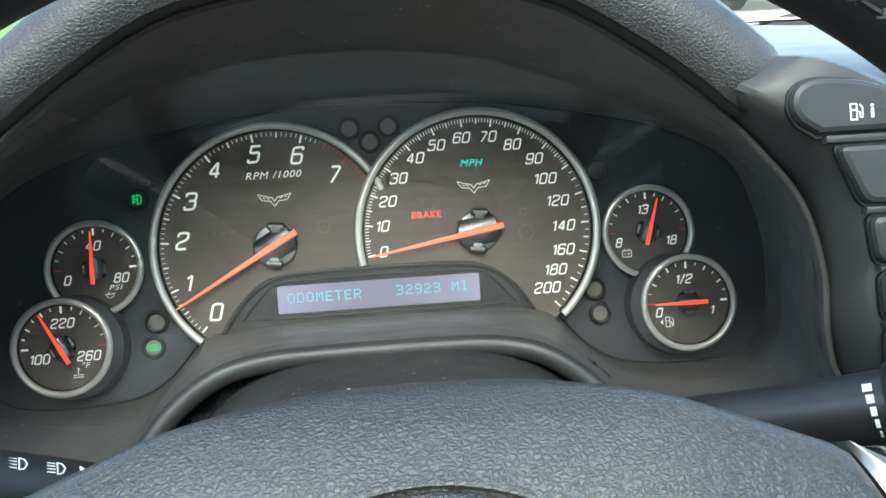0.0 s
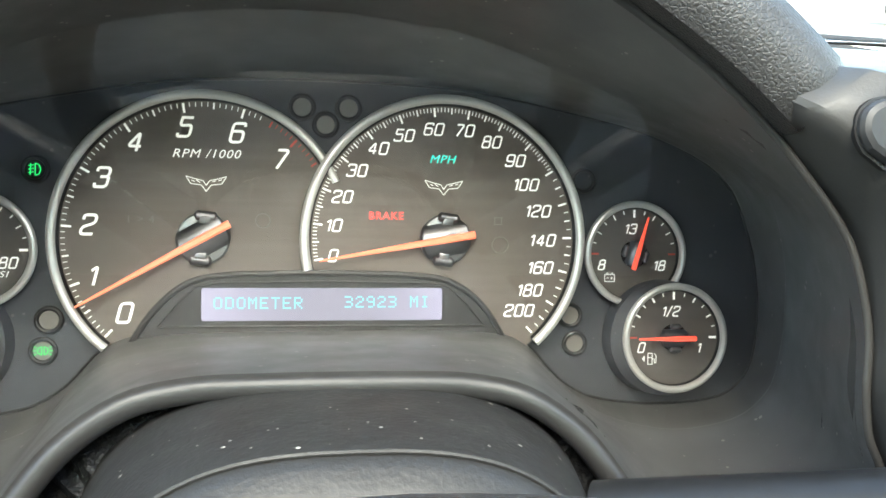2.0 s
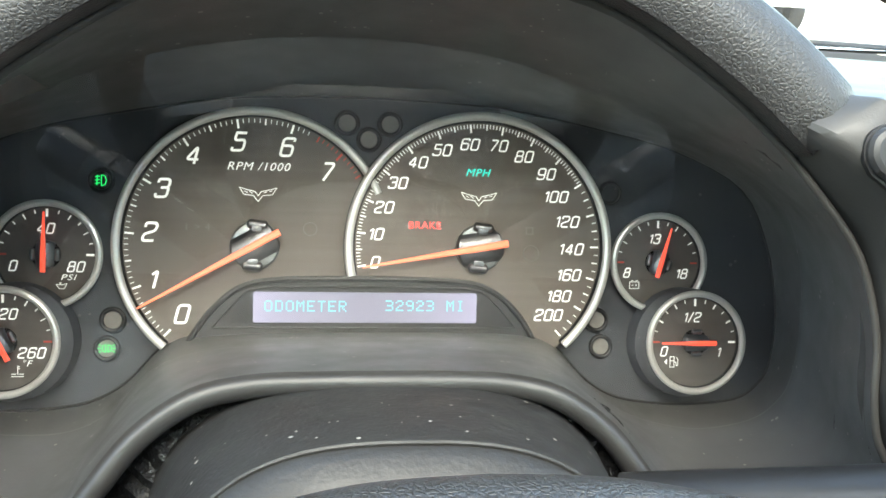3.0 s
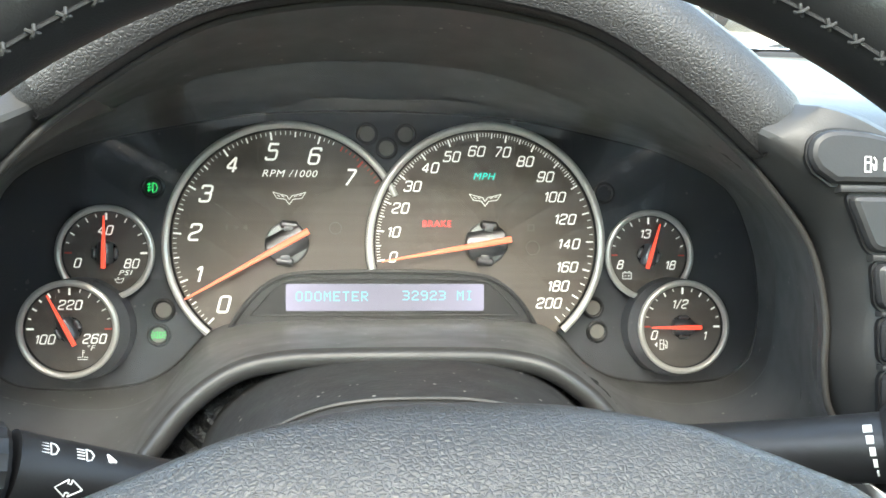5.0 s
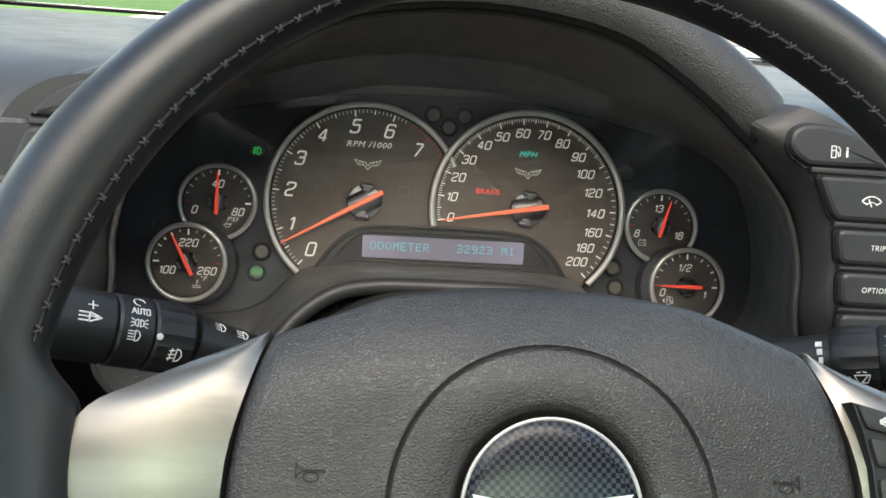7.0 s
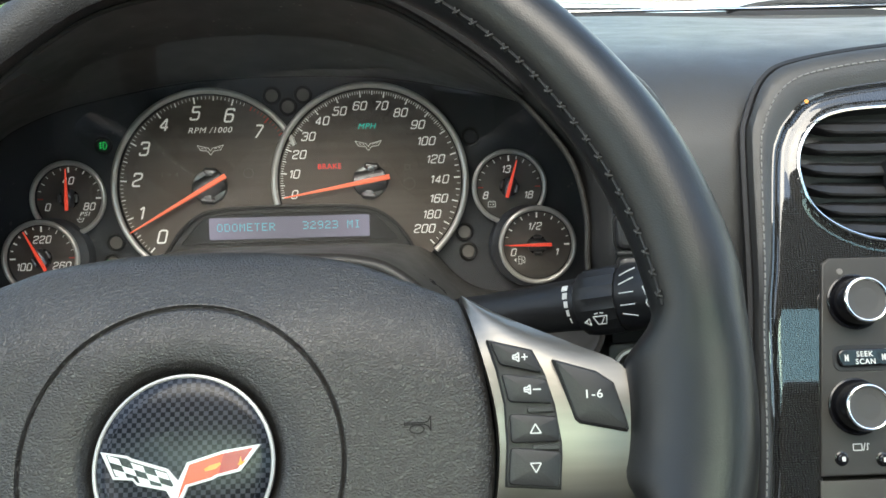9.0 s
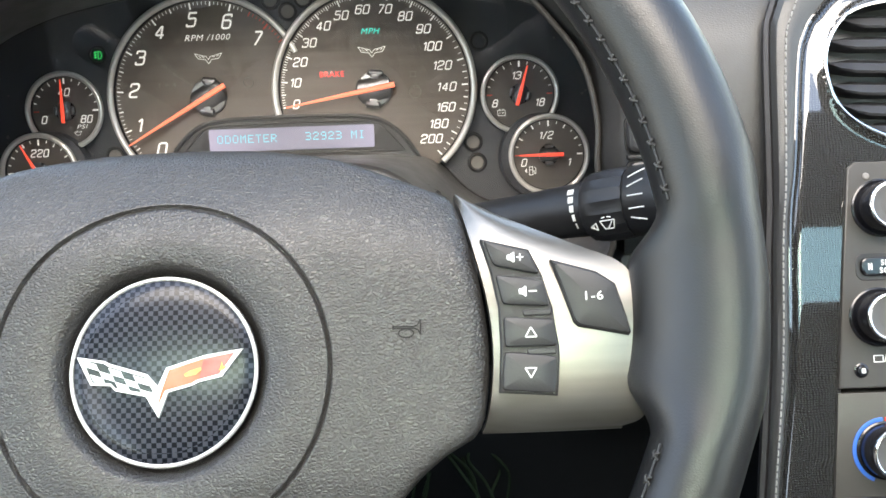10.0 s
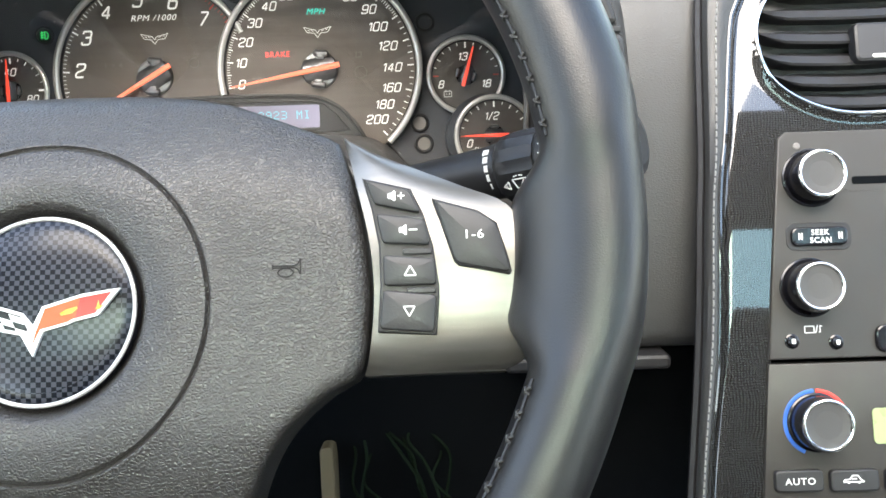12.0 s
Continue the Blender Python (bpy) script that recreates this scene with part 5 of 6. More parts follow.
KZ = .0030
part("key_well", prism(bmesh.new(), [(0.0929, 0.0347), (0.1068, 0.0312), (0.1102, 0.0240), (0.1129, 0.0140), (0.1143, 0.0032), (0.1142, -0.0003), (0.1131, -0.0108), (0.0967, -0.0095), (0.0976, 0.0033), (0.0974, 0.0150), (0.0955, 0.0255)], -.0045, .0042, .0005), BLACK, spk_r)
keys = [[(0.0937, 0.0340), (0.1064, 0.0306), (0.1095, 0.0237), (0.0964, 0.0268)], [(0.0968, 0.0240), (0.1107, 0.0218), (0.1119, 0.0145), (0.0986, 0.0154)], [(0.0986, 0.0119), (0.1131, 0.0106), (0.1135, 0.0032), (0.0988, 0.0032)], [(0.0985, 0.0020), (0.1135, 0.0002), (0.1124, -0.0101), (0.0974, -0.0087)]]
made = [key_face(k, BUTTON, spk_r, "wheel_key", KZ + .0004) for k in keys]
for x, y in ((0.1062, 0.0221), (0.1082, 0.0127), (0.1091, 0.0016)):
    part("tick_rail", prism(bmesh.new(), rounded(x - .0040, x + .0042, y - .0007, y + .0009, .0006, 2), .0015, KZ + .0020, .0003), BUTTON, spk_r)
TZK = KZ + .0027
SPEAKER = [((-.5, .15), (-.3, .15)), ((-.5, -.15), (-.3, -.15)), ((-.5, .15), (-.5, -.15)), ((-.3, .15), (-.05, .35)), ((-.3, -.15), (-.05, -.35)), ((-.05, .35), (-.05, -.35)), ((-.45, 0), (-.1, 0)), ((-.2, .1), (-.2, -.1))]
part("volume_up_symbol", strokes(SPEAKER + [((.15, 0), (.65, 0)), ((.4, .25), (.4, -.25))], .00042, 0.1025, 0.0288, TZK, .0040), PRINT, made[0])
part("volume_down_symbol", strokes(SPEAKER + [((.15, 0), (.75, 0))], .00042, 0.1055, 0.0189, TZK, .0040), PRINT, made[1])
part("up_symbol", strokes([((-.5, -.4), (.5, -.4)), ((-.5, -.4), (0, .45)), ((.5, -.4), (0, .45))], .00038, 0.1062, 0.0072, TZK, .0032), PRINT, made[2])
part("down_symbol", strokes([((-.5, .4), (.5, .4)), ((-.5, .4), (0, -.45)), ((.5, .4), (0, -.45))], .00038, 0.1057, -0.0041, TZK, .0032), PRINT, made[3])
pk = [(.1133, .0273), (.1257, .0236), (.1307, .0201), (.1330, .0120), (.1342, .0069), (.1335, .0061), (.1200, .0088), (.1188, .0100), (.1154, .0210)]
part("preset_well", prism(bmesh.new(), [(.1240 + (x - .124) * 1.05, .0165 + (y - .0165) * 1.06) for x, y in pk], -.003, .0053, .0005), BLACK, spk_r)
pkey = key_face(pk, BUTTON, spk_r, "preset_key", .0050, .0012)
part("key_text", text_bm("1-6", .0026, .1246, .0170, .0063, 0, 1.15, .01), PRINT, pkey)

# rim: leather-wrapped, drawn in towards the spokes where they join
def ease(t):
    t = min(1, max(0, t))
    return t * t * (3 - 2 * t)


def rim_reach(a):
    """How far the leather reaches in from the rim onto a spoke, in direction a."""
    y = RC.y + RR * math.sin(a)
    return ease((y + .027) / .017) * ease((.043 - y) / .017) if abs(math.cos(a)) > .8 else 0.0


def bulge(a):
    """Fuller grip above each spoke, where the thumbs lie."""
    y = RC.y + RR * math.sin(a)
    return ease((y - .026) / .03) * ease((.145 - y) / .06)


def side_shift(a):
    """The rim is a little wider than round above the spokes, a little slimmer beside them."""
    w = math.cos(a) ** 2
    low = ease(-(RC.y + RR * math.sin(a)) / .05)
    return w * (.0026 * bulge(a) - .0006 - .0020 * low)


NR, SEC = 432, 36
b = bmesh.new()
rows = []
for k in range(NR):
    a = k * math.tau / NR
    e = Vector((math.cos(a), math.sin(a), 0))
    q = rim_reach(a)
    r = .0131 + .0008 * q + .0008 * bulge(a)
    row = []
    for j in range(SEC):
        phi = j * math.tau / SEC
        inner = (.5 + .5 * math.cos(phi)) ** 2.4 * q
        row.append(RC + e * (RR + side_shift(a) - r * math.cos(phi) - .0085 * inner - .0020 * bulge(a) * (.6 + .4 * math.cos(phi))) + Vector((0, 0, r * 1.08 * math.sin(phi) - .0095 * inner)))
    rows.append(row)
rows.append(rows[0])
loft(b, rows, True)
rim = part("rim", b, RIMHIDE, wheel, "black leather-wrapped rim", angle=2.0)
# cross-stitched seam round the rim's inner side
b = bmesh.new()
bs = bmesh.new()
N = 138
seam = []
for k in range(N * 2):
    a = k * math.pi / N
    e = Vector((math.cos(a), math.sin(a), 0))
    seam.append(RC + e * (RR + side_shift(a) - .0118 - .0026 * bulge(a)) + Vector((0, 0, .0066)))
for k in range(N):
    a = (k + .5) * math.tau / N
    if rim_reach(a) > .02:
        continue
    e = Vector((math.cos(a), math.sin(a), 0))
    t = Vector((-math.sin(a), math.cos(a), 0))
    c = RC + e * (RR + side_shift(a) - .0118 - .0026 * bulge(a)) + Vector((0, 0, .0066))
    n = (-e * .86 + Vector((0, 0, .5))).normalized()
    s = n.cross(t).normalized()
    for way in (-1, 1):
        tube(b, [c - t * .0010 - s * way * .0011 + n * .0002, c - t * .0004 - s * way * .0004 + n * (.0010 + .0002 * way), c + t * .0004 + s * way * .0004 + n * (.0010 + .0002 * way), c + t * .0010 + s * way * .0011 + n * .0002], .00040, 6)
tagged(part("stitching", b, THREAD, rim, "worn black cross stitching"), kind="stuff")
for way in (1, -1):
    upper = [p for k, p in enumerate(seam) if rim_reach(k * math.pi / N) < .02 and way * (p.y - .01) > 0]
    upper.sort(key=lambda p: math.atan2(p.x, way * (p.y - RC.y)))
    tube(bs, upper, .0006, 6)
part("seam", bs, BLACK, rim)
# lower spoke and column boss, dark behind the pad
b = bmesh.new()
rows = [[(x, y, z) for x in (-.042, -.030, 0, .030, .042)] for y, z in ((-.095, -.040), (-.115, -.022), (-.132, .005), (-.140, .013))]
slab(b, rows, .012)
part("lower_spoke", b, SATIN, wheel)
part("column_boss", revolve(bmesh.new(), [(.045, -.150), (.045, -.060), (.050, -.050), (.040, -.045)], 32), SATIN, wheel)

# ---------------------------------------------------------------- dash
PROFILE = [(-.150, .090), (-.152, .104), (-.148, .112), (-.135, .1150), (-.080, .1130), (0, .1060), (.028, .0990), (.050, .0840), (.066, .0600), (.078, .0300), (.094, -.020), (.120, -.120), (.147, -.210), (.1638, -.270), (.1700, -.298), (.1650, -.304), (.147, -.308)]


def dip(x, out):
    """The dash top sinks a little towards the middle of the car, far ahead."""
    s = min(1, max(0, (x - .26) / .2))
    return .0065 * s * s * (3 - 2 * s) * min(1, max(0, (-out) / .25))


def dash_piece(xs, rows, lift=lambda x, o: 0.0):
    b = bmesh.new()
    cv = curve_through([(0, u, o) for u, o in rows], 4)
    loft(b, [[(x, p.y - dip(x, p.z) + lift(x, p.z), p.z) for p in cv] for x in xs])
    return b


dash = thing("dashboard", D, "dark grained vinyl dashboard, bluish with daylight on top", "dashboard", kind="structure")
xs = [.2035 + (1.02 - .2035) * k / 40 for k in range(41)]
part("dash_panel", dash_piece(xs, PROFILE), DASHHIDE, dash)
part("dash_panel", dash_piece([-.54 + (.54 - .205) * k / 14 for k in range(15)], PROFILE), DASHHIDE, dash)
for x0, x1, first in ((.128, .172, 8), (.172, .2035, 6), (-.206, -.175, 6), (-.175, -.131, 8)):
    part("dash_top", dash_piece([x0 + (x1 - x0) * k / 5 for k in range(6)], PROFILE[first:]), DASHHIDE, dash)
part("dash_top", dash_piece([-.131 + .262 * k / 16 for k in range(17)], PROFILE[10:], lambda x, o: .010 * math.cos(x / .131 * math.pi / 2)), DASHHIDE, dash)
# ledge, and a panel coloured near-black for the shade under the dash face
solo("dash_ledge", prism(bmesh.new(), rounded(.150, .2310, -.1600, -.1525, .0025, 4), .085, .121, .002), SATIN, D, "satin black ledge under the dash panel", "trim", kind="structure")
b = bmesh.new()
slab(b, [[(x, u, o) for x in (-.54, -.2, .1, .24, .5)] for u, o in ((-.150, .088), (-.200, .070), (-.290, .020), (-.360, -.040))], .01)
solo("knee_shade_panel", b, SHADEBLACK, D, "near-black panel standing in for the shaded knee gap under the dash", "knee panel", kind="structure")
b = bmesh.new()
slab(b, [[(x, u, o) for x in (.181, .193, .2045)] for u, o in ((-.040, .100), (-.090, .097), (-.125, .092), (-.152, .090))], .02)
solo("lower_dash_trim", b, SATIN, D, "black trim panel carrying the start button", "trim", kind="structure")
for x, y in ((-.1835, -.1810), (-.1575, -.1965)):
    sw = thing("dash_switch", D, "small black switch with a white symbol under the dash", "switch", "switches under the dash")
    part("switch_body", prism(bmesh.new(), rounded(x - .011, x + .011, y - .005, y + .005, .0015, 3), .06, .101, .001), SATIN, sw)
    part("symbol", prism(bmesh.new(), rounded(x - .004, x + .004, y - .0015, y + .0015, .0008, 2), .1009, .1012), PRINTDIM, sw)

# ---------------------------------------------------------------- centre stack
S = D @ pose(0, 0, .113, math.degrees(math.atan(-.2)), 0, 0)
KX = 1 / math.cos(math.atan(.2))
# S: the stack's own plane, y up along it, z out of it
stack = thing("centre_stack", S, "centre stack with a stitched leather border and black lacquer trim", "centre console")
BORDER = [(.2290, -.2400), (.2341, -.1960), (.2401, -.1415), (.2440, -.0876), (.2462, -.0600), (.2488, .0077), (.2519, .0252), (.2627, .0457), (.2812, .0541), (.3259, .0605), (.3650, .0615), (.4600, .0600)]
LACQ = [(.2345, -.2400), (.2390, -.1960), (.2470, -.1415), (.2512, -.0770), (.2555, -.0468), (.2605, .0000), (.2640, .0130), (.2700, .0225), (.2851, .0346), (.3235, .0409), (.3650, .0420), (.4600, .0410)]
bo = curve_through([(x, y * KX, 0) for x, y in BORDER], 6)
lo = curve_through([(x, y * KX, 0) for x, y in LACQ], 6)
b = bmesh.new()
rows = []
for p, q in zip(bo, lo):
    rows.append([p.lerp(q, t) + Vector((0, 0, z)) for t, z in ((-.02, -.012), (0, .0015), (.12, .0040), (.35, .0052), (.7, .0048), (.97, .0030), (1.02, -.004))])
loft(b, rows)
part("leather_border", b, DASHHIDE, stack, "stitched black leather border")
b = bmesh.new()
st = curve_through([p.lerp(q, .42) + Vector((0, 0, .0054)) for p, q in zip(bo, lo)], 1)
pitch = .0032
dense = curve_through(st, 8)
acc, last = 0.0, dense[0]
seg = [dense[0]]
for p in dense[1:]:
    acc += (p - last).length
    last = p
    seg.append(p)
    if acc >= pitch:
        if len(seg) > 2:
            a, c = seg[0], seg[0].lerp(seg[-1], .68)
            tube(b, [a, a.lerp(c, .3) + Vector((0, 0, .0003)), a.lerp(c, .7) + Vector((0, 0, .0003)), c], .00042, 5)
        acc, seg = 0.0, [p]
tagged(part("stitching", b, GREYTHREAD, stack, "pale grey stitching"), kind="stuff")
part("border_gap", tube(bmesh.new(), [p + Vector((-.0012, .0006, -.0015)) for p in bo], .0022, 6), BLACK, stack)
# lacquered fascia round the vent and the radio
VENT = [(.2719, -.0045), (.2735, .0069), (.2790, .0165), (.2867, .0227), (.3000, .0262), (.3219, .0276), (.3450, .0278), (.3560, .0240), (.3590, .0), (.3560, -.0300), (.3480, -.0395), (.3303, -.0405), (.3136, -.0405), (.2990, -.0372), (.2850, -.0300), (.2759, -.0200)]
vent_loop = curve_through([(x, y * KX, 0) for x, y in VENT], 5, True)
RADT, RADB = -.0485, -.2130
b = bmesh.new()
left = [p + Vector((0, 0, .0030)) for p in lo]


def fascia_row(u):
    """The fascia's left edge at height u."""
    for p, q in zip(lo, lo[1:]):
        if p.y <= u <= q.y:
            return p.x + (q.x - p.x) * (u - p.y) / (q.y - p.y)
    return lo[0].x


def in_loop(x, y, loop):
    odd = False
    for p, q in zip(loop, loop[1:] + loop[:1]):
        if (p.y > y) != (q.y > y) and x < p.x + (y - p.y) / (q.y - p.y) * (q.x - p.x):
            odd = not odd
    return odd


def in_radio(x, y):
    return RADB * KX < y < RADT * KX and x > .2800 + (y / KX - RADT) * .118


edge_near = curve_through(lo, 8)


def top_edge(x):
    return min((p for p in edge_near if p.y > .0), key=lambda p: abs(p.x - x)).y


step = .0013
JOIN = fascia_row(.020)
COL0 = JOIN - step * 30
vent_near = curve_through(vent_loop, 3, True)
grid = {}
ys = [-.245 + step * k for k in range(230)]
for j, y in enumerate(ys):
    x0 = fascia_row(y) if y < .020 else None
    for i in range(100):
        x = COL0 + step * i + (x0 - JOIN if x0 else 0)
        if y >= .020:
            if y > top_edge(max(x, .262)) + step or x < .262 or x > .352:
                continue
            y_, x_ = min(y, top_edge(x)), x
            edge = min(y_ - y + .1, abs(top_edge(x) - y_))
            left_ = min(edge_near, key=lambda p: abs(p.y - y_) + abs(p.x - x_))
            if x_ < left_.x - step and y_ > left_.y:
                continue
            edge = min((p - Vector((x_, y_, 0))).length for p in edge_near)
        else:
            if x < x0 - 1e-6 or x > .352:
                continue
            x_, y_ = max(x, x0), y
            edge = x_ - x0
        z = .0046 - .0042 * max(0, 1 - edge / .0045) ** 2
        q = min(vent_near, key=lambda p: (p.x - x_) ** 2 + (p.y - y_) ** 2)
        gap = math.hypot(q.x - x_, q.y - y_)
        z += .0016 * max(0, 1 - gap / .006) ** 2
        if gap < step * .75:
            x_, y_ = q.x, q.y
        elif in_loop(x_, y_, vent_loop) or in_radio(x_ - .0016, y_ + (.0016 if y_ > -.06 else 0)):
            continue
        grid[i, j] = b.verts.new((x_, y_, z))
for (i, j), v in grid.items():
    c = [grid.get(k) for k in ((i, j), (i + 1, j), (i + 1, j + 1), (i, j + 1))]
    if all(c):
        b.faces.new(c)
    else:
        c = [v_ for v_ in c if v_]
        if len(c) == 3:
            b.faces.new(c)
part("lacquer_trim", b, LACQUER, stack, "glossy black dotted lacquer trim", angle=2.0)
part("lacquer_edge", tube(bmesh.new(), [p.lerp(q, 1.0) + Vector((0, 0, .0018)) for p, q in zip(bo, lo)], .0016, 10), LACQUER, stack, "rounded lacquer edge")
part("vent_ring", tube(bmesh.new(), [p + Vector((0, 0, .0060)) for p in vent_loop], .0009, 8, True), CHROME, stack, "bright metal ring round the vent")
part("indicator", disc(bmesh.new(), .0011, .0056, .2795, .0318, 12), FLAGGOLD, stack, "small amber indicator")

vent = thing("air_vent", S, "black dash air vent with curved horizontal slats", "air vent")
b = bmesh.new()
rows = [[p + Vector((0, 0, .0040)) for p in vent_loop], [p + Vector((0, 0, -.014)) for p in vent_loop], [Vector((.315, -.006, 0)).lerp(p, .9) + Vector((0, 0, -.030)) for p in vent_loop]]
vs = loft(b, rows, True)
b.faces.new(vs[-1])
part("vent_duct", b, BLACK, vent)


def vent_span(u):
    xs_ = [p.x for p, q in zip(vent_loop, vent_loop[1:] + vent_loop[:1]) if (p.y - u) * (q.y - u) <= 0]
    return (min(xs_), max(xs_)) if len(xs_) > 1 else None


for u in (.0185, .0085, -.0020, -.0125, -.0225, -.0325):
    sp = vent_span(u * KX)
    if not sp:
        continue
    x0, x1 = sp[0] + .0015, sp[1] - .0010
    b = bmesh.new()
    rows = []
    for k in range(13):
        t = k / 12
        x = x0 + (x1 - x0) * t
        sag = -.0022 * math.sin(math.pi * min(1, t * 1.0)) * (.4 if u > 0 else .9)
        e = min(1, t / .12, (1 - t) / .12)
        y = u * KX + sag + .001
        rows.append([(x, y + .0042 * e, -.0050), (x, y + .0010, .0014), (x, y - .0030 * e, .0032), (x, y - .0041 * e, .0026), (x, y - .0030 * e, -.010), (x, y + .0036 * e, -.012)])
    vs = loft(b, rows, True)
    b.faces.new(vs[0])
    b.faces.new(vs[-1])
    part("slat", b, SATIN, vent)
tab = part("vent_tab", prism(bmesh.new(), rounded(.3170, .3420, -.0175, .0015, .003, 4), .001, .0075, .0016), SATIN, vent, "thumb tab with a silver bar")
part("tab_bar", prism(bmesh.new(), rounded(.3245, .3400, -.0160, -.0140, .0008, 2), .0070, .0080, .0003), RING, tab)

radio = thing("car_radio", S, "dark grey car radio with two chrome-ringed knobs", "radio")
xl = lambda u: .2797 + (u - RADT) * .118
fa = [(xl(RADT) + .0025, RADT * KX), (.4550, RADT * KX), (.4550, -.1512 * KX), (xl(-.1512), -.1512 * KX), (xl(-.06), (RADT - .003) * KX)]
part("radio_face", prism(bmesh.new(), fa, -.010, .0062, .0009), RADIO, radio)


def round_knob(parent, x, y, r, z, ring_r, deep):
    part("knob_recess", revolve(bmesh.new(), [(ring_r, z - .002), (ring_r, z + .0006), (ring_r - .0008, z + .0010), (ring_r - .0020, z + .0004), (r + .0002, z - .001)], 48, x, y), GLOSSBLACK, parent)
    kb = part("knob", revolve(bmesh.new(), [(r, z - .002), (r, z + .001), (r * .985, z + deep * .7), (r * .93, z + deep * .92), (r * .90, z + deep), (r * .84, z + deep - .0025)], 56, x, y), GLOSSBLACK, parent, "black knob with chrome ring")
    part("knob_ring", ring(bmesh.new(), r * .87, r * .075, x, y, z + deep, n=56, sec=10), CHROME, kb)
    part("knob_face", revolve(bmesh.new(), [(r * .84, z + deep - .002), (r * .83, z + deep + .0001), (r * .5, z + deep - .0004)], 48, x, y), KNOB, kb)
    return kb


ZF = .0062
round_knob(radio, .2925, -.0700 * KX, .0116, ZF, .0136, .0125)
round_knob(radio, .2880, -.1195 * KX, .0116, ZF, .0136, .0125)
part("radio_lamp", revolve(bmesh.new(), [(.0016, ZF - .001), (.0016, ZF + .0003), (.0012, ZF + .0005)], 16, .2868, -.0552 * KX), LAMPOFF, radio)
part("seek_well", prism(bmesh.new(), rounded(.2790, .3090, -.1030 * KX, -.0905 * KX, .004, 4), ZF - .003, ZF + .0003, .0003), SATIN, radio)
sk = part("seek_key", prism(bmesh.new(), rounded(.2810, .3068, -.1008 * KX, -.0925 * KX, .003, 4), ZF - .003, ZF + .0022, .0009), GLOSSBLACK, radio)
part("seek_text", joined([text_bm("SEEK", .0026, .2939, -.0950 * KX, ZF + .0023, 0, 1.0, .02), text_bm("SCAN", .0026, .2939, -.0985 * KX, ZF + .0023, 0, 1.0, .02)]), PRINT, sk)
part("seek_marks", strokes([((-.5, -.5), (-.5, .5)), ((-.5, .4), (-.1, -.4)), ((-.1, -.5), (-.1, .5))], .0006, .2858, -.0967 * KX, ZF + .0023, .0032), PRINT, sk)
part("seek_marks", strokes([((-.5, -.5), (-.5, .5)), ((-.5, .4), (-.1, -.4)), ((-.1, -.5), (-.1, .5))], .0006, .3040, -.0967 * KX, ZF + .0023, .0032), PRINT, sk)
# slot drawn as a near-black strip, its inner shade given by colour
part("disc_slot", prism(bmesh.new(), rounded(.3110, .4000, -.0735 * KX, -.0700 * KX, .0010, 2), ZF - .003, ZF + .0004), SHADEBLACK, radio)
part("slot_relief", prism(bmesh.new(), rounded(.3075, .4100, -.0765 * KX, -.0665 * KX, .002, 3), ZF - .004, ZF + .00016), RADIO, radio)
part("tone_symbol", joined([strokes([((-.8, .35), (.2, .35)), ((-.8, -.35), (.2, -.35)), ((-.8, .35), (-.8, -.35)), ((.2, .35), (.2, -.35)), ((.35, -.4), (.6, .45)), ((.85, -.3), (.85, .4)), ((.85, .4), (1.1, .3)), ((.7, -.3), (.85, -.3))], .00045, .2880, -.1382 * KX, ZF, .0042)]), PRINT, radio)
for x, y in ((.2785, -.1432), (.2984, -.1441)):
    kb = part("small_key", revolve(bmesh.new(), [(.0034, ZF - .002), (.0034, ZF + .0001), (.0026, ZF + .0004), (.0024, ZF + .0018), (.0018, ZF + .0022)], 20, x, y * KX), GLOSSBLACK, radio)
    part("symbol", prism(bmesh.new(), rounded(x - .0009, x + .0009, y * KX - .0011, y * KX + .0011, .0004, 2), ZF + .0021, ZF + .0024), PRINT, kb)
part("preset_key", prism(bmesh.new(), rounded(.3160, .3350, -.1490 * KX, -.1370 * KX, .004, 4), ZF - .002, ZF + .002, .0008), GLOSSBLACK, radio)

clim = thing("climate_panel", S, "dark grey climate panel with a blue and red ringed knob", "climate control")
fb = [(xl(-.1530), -.1530 * KX), (.4550, -.1530 * KX), (.4550, RADB * KX), (xl(RADB) + .001, RADB * KX)]
part("climate_face", prism(bmesh.new(), fb, -.010, .0060, .0009), RADIO, clim)
CKX, CKY = .2870, -.1790 * KX
round_knob(clim, CKX, CKY, .0122, ZF - .0002, .0132, .0125)
part("cold_arc", ring(bmesh.new(), .0142, .0010, CKX, CKY, ZF - .0001, 92, 245, 40, 6, .4), BLUEMARK, clim)
part("warm_arc", ring(bmesh.new(), .0142, .0010, CKX, CKY, ZF - .0001, 10, 88, 24, 6, .4), REDMARK, clim)
part("climate_display", prism(bmesh.new(), rounded(.3120, .3600, -.1890 * KX, -.1735 * KX, .002, 3), ZF - .002, ZF + .0004), GREENLCD, clim)
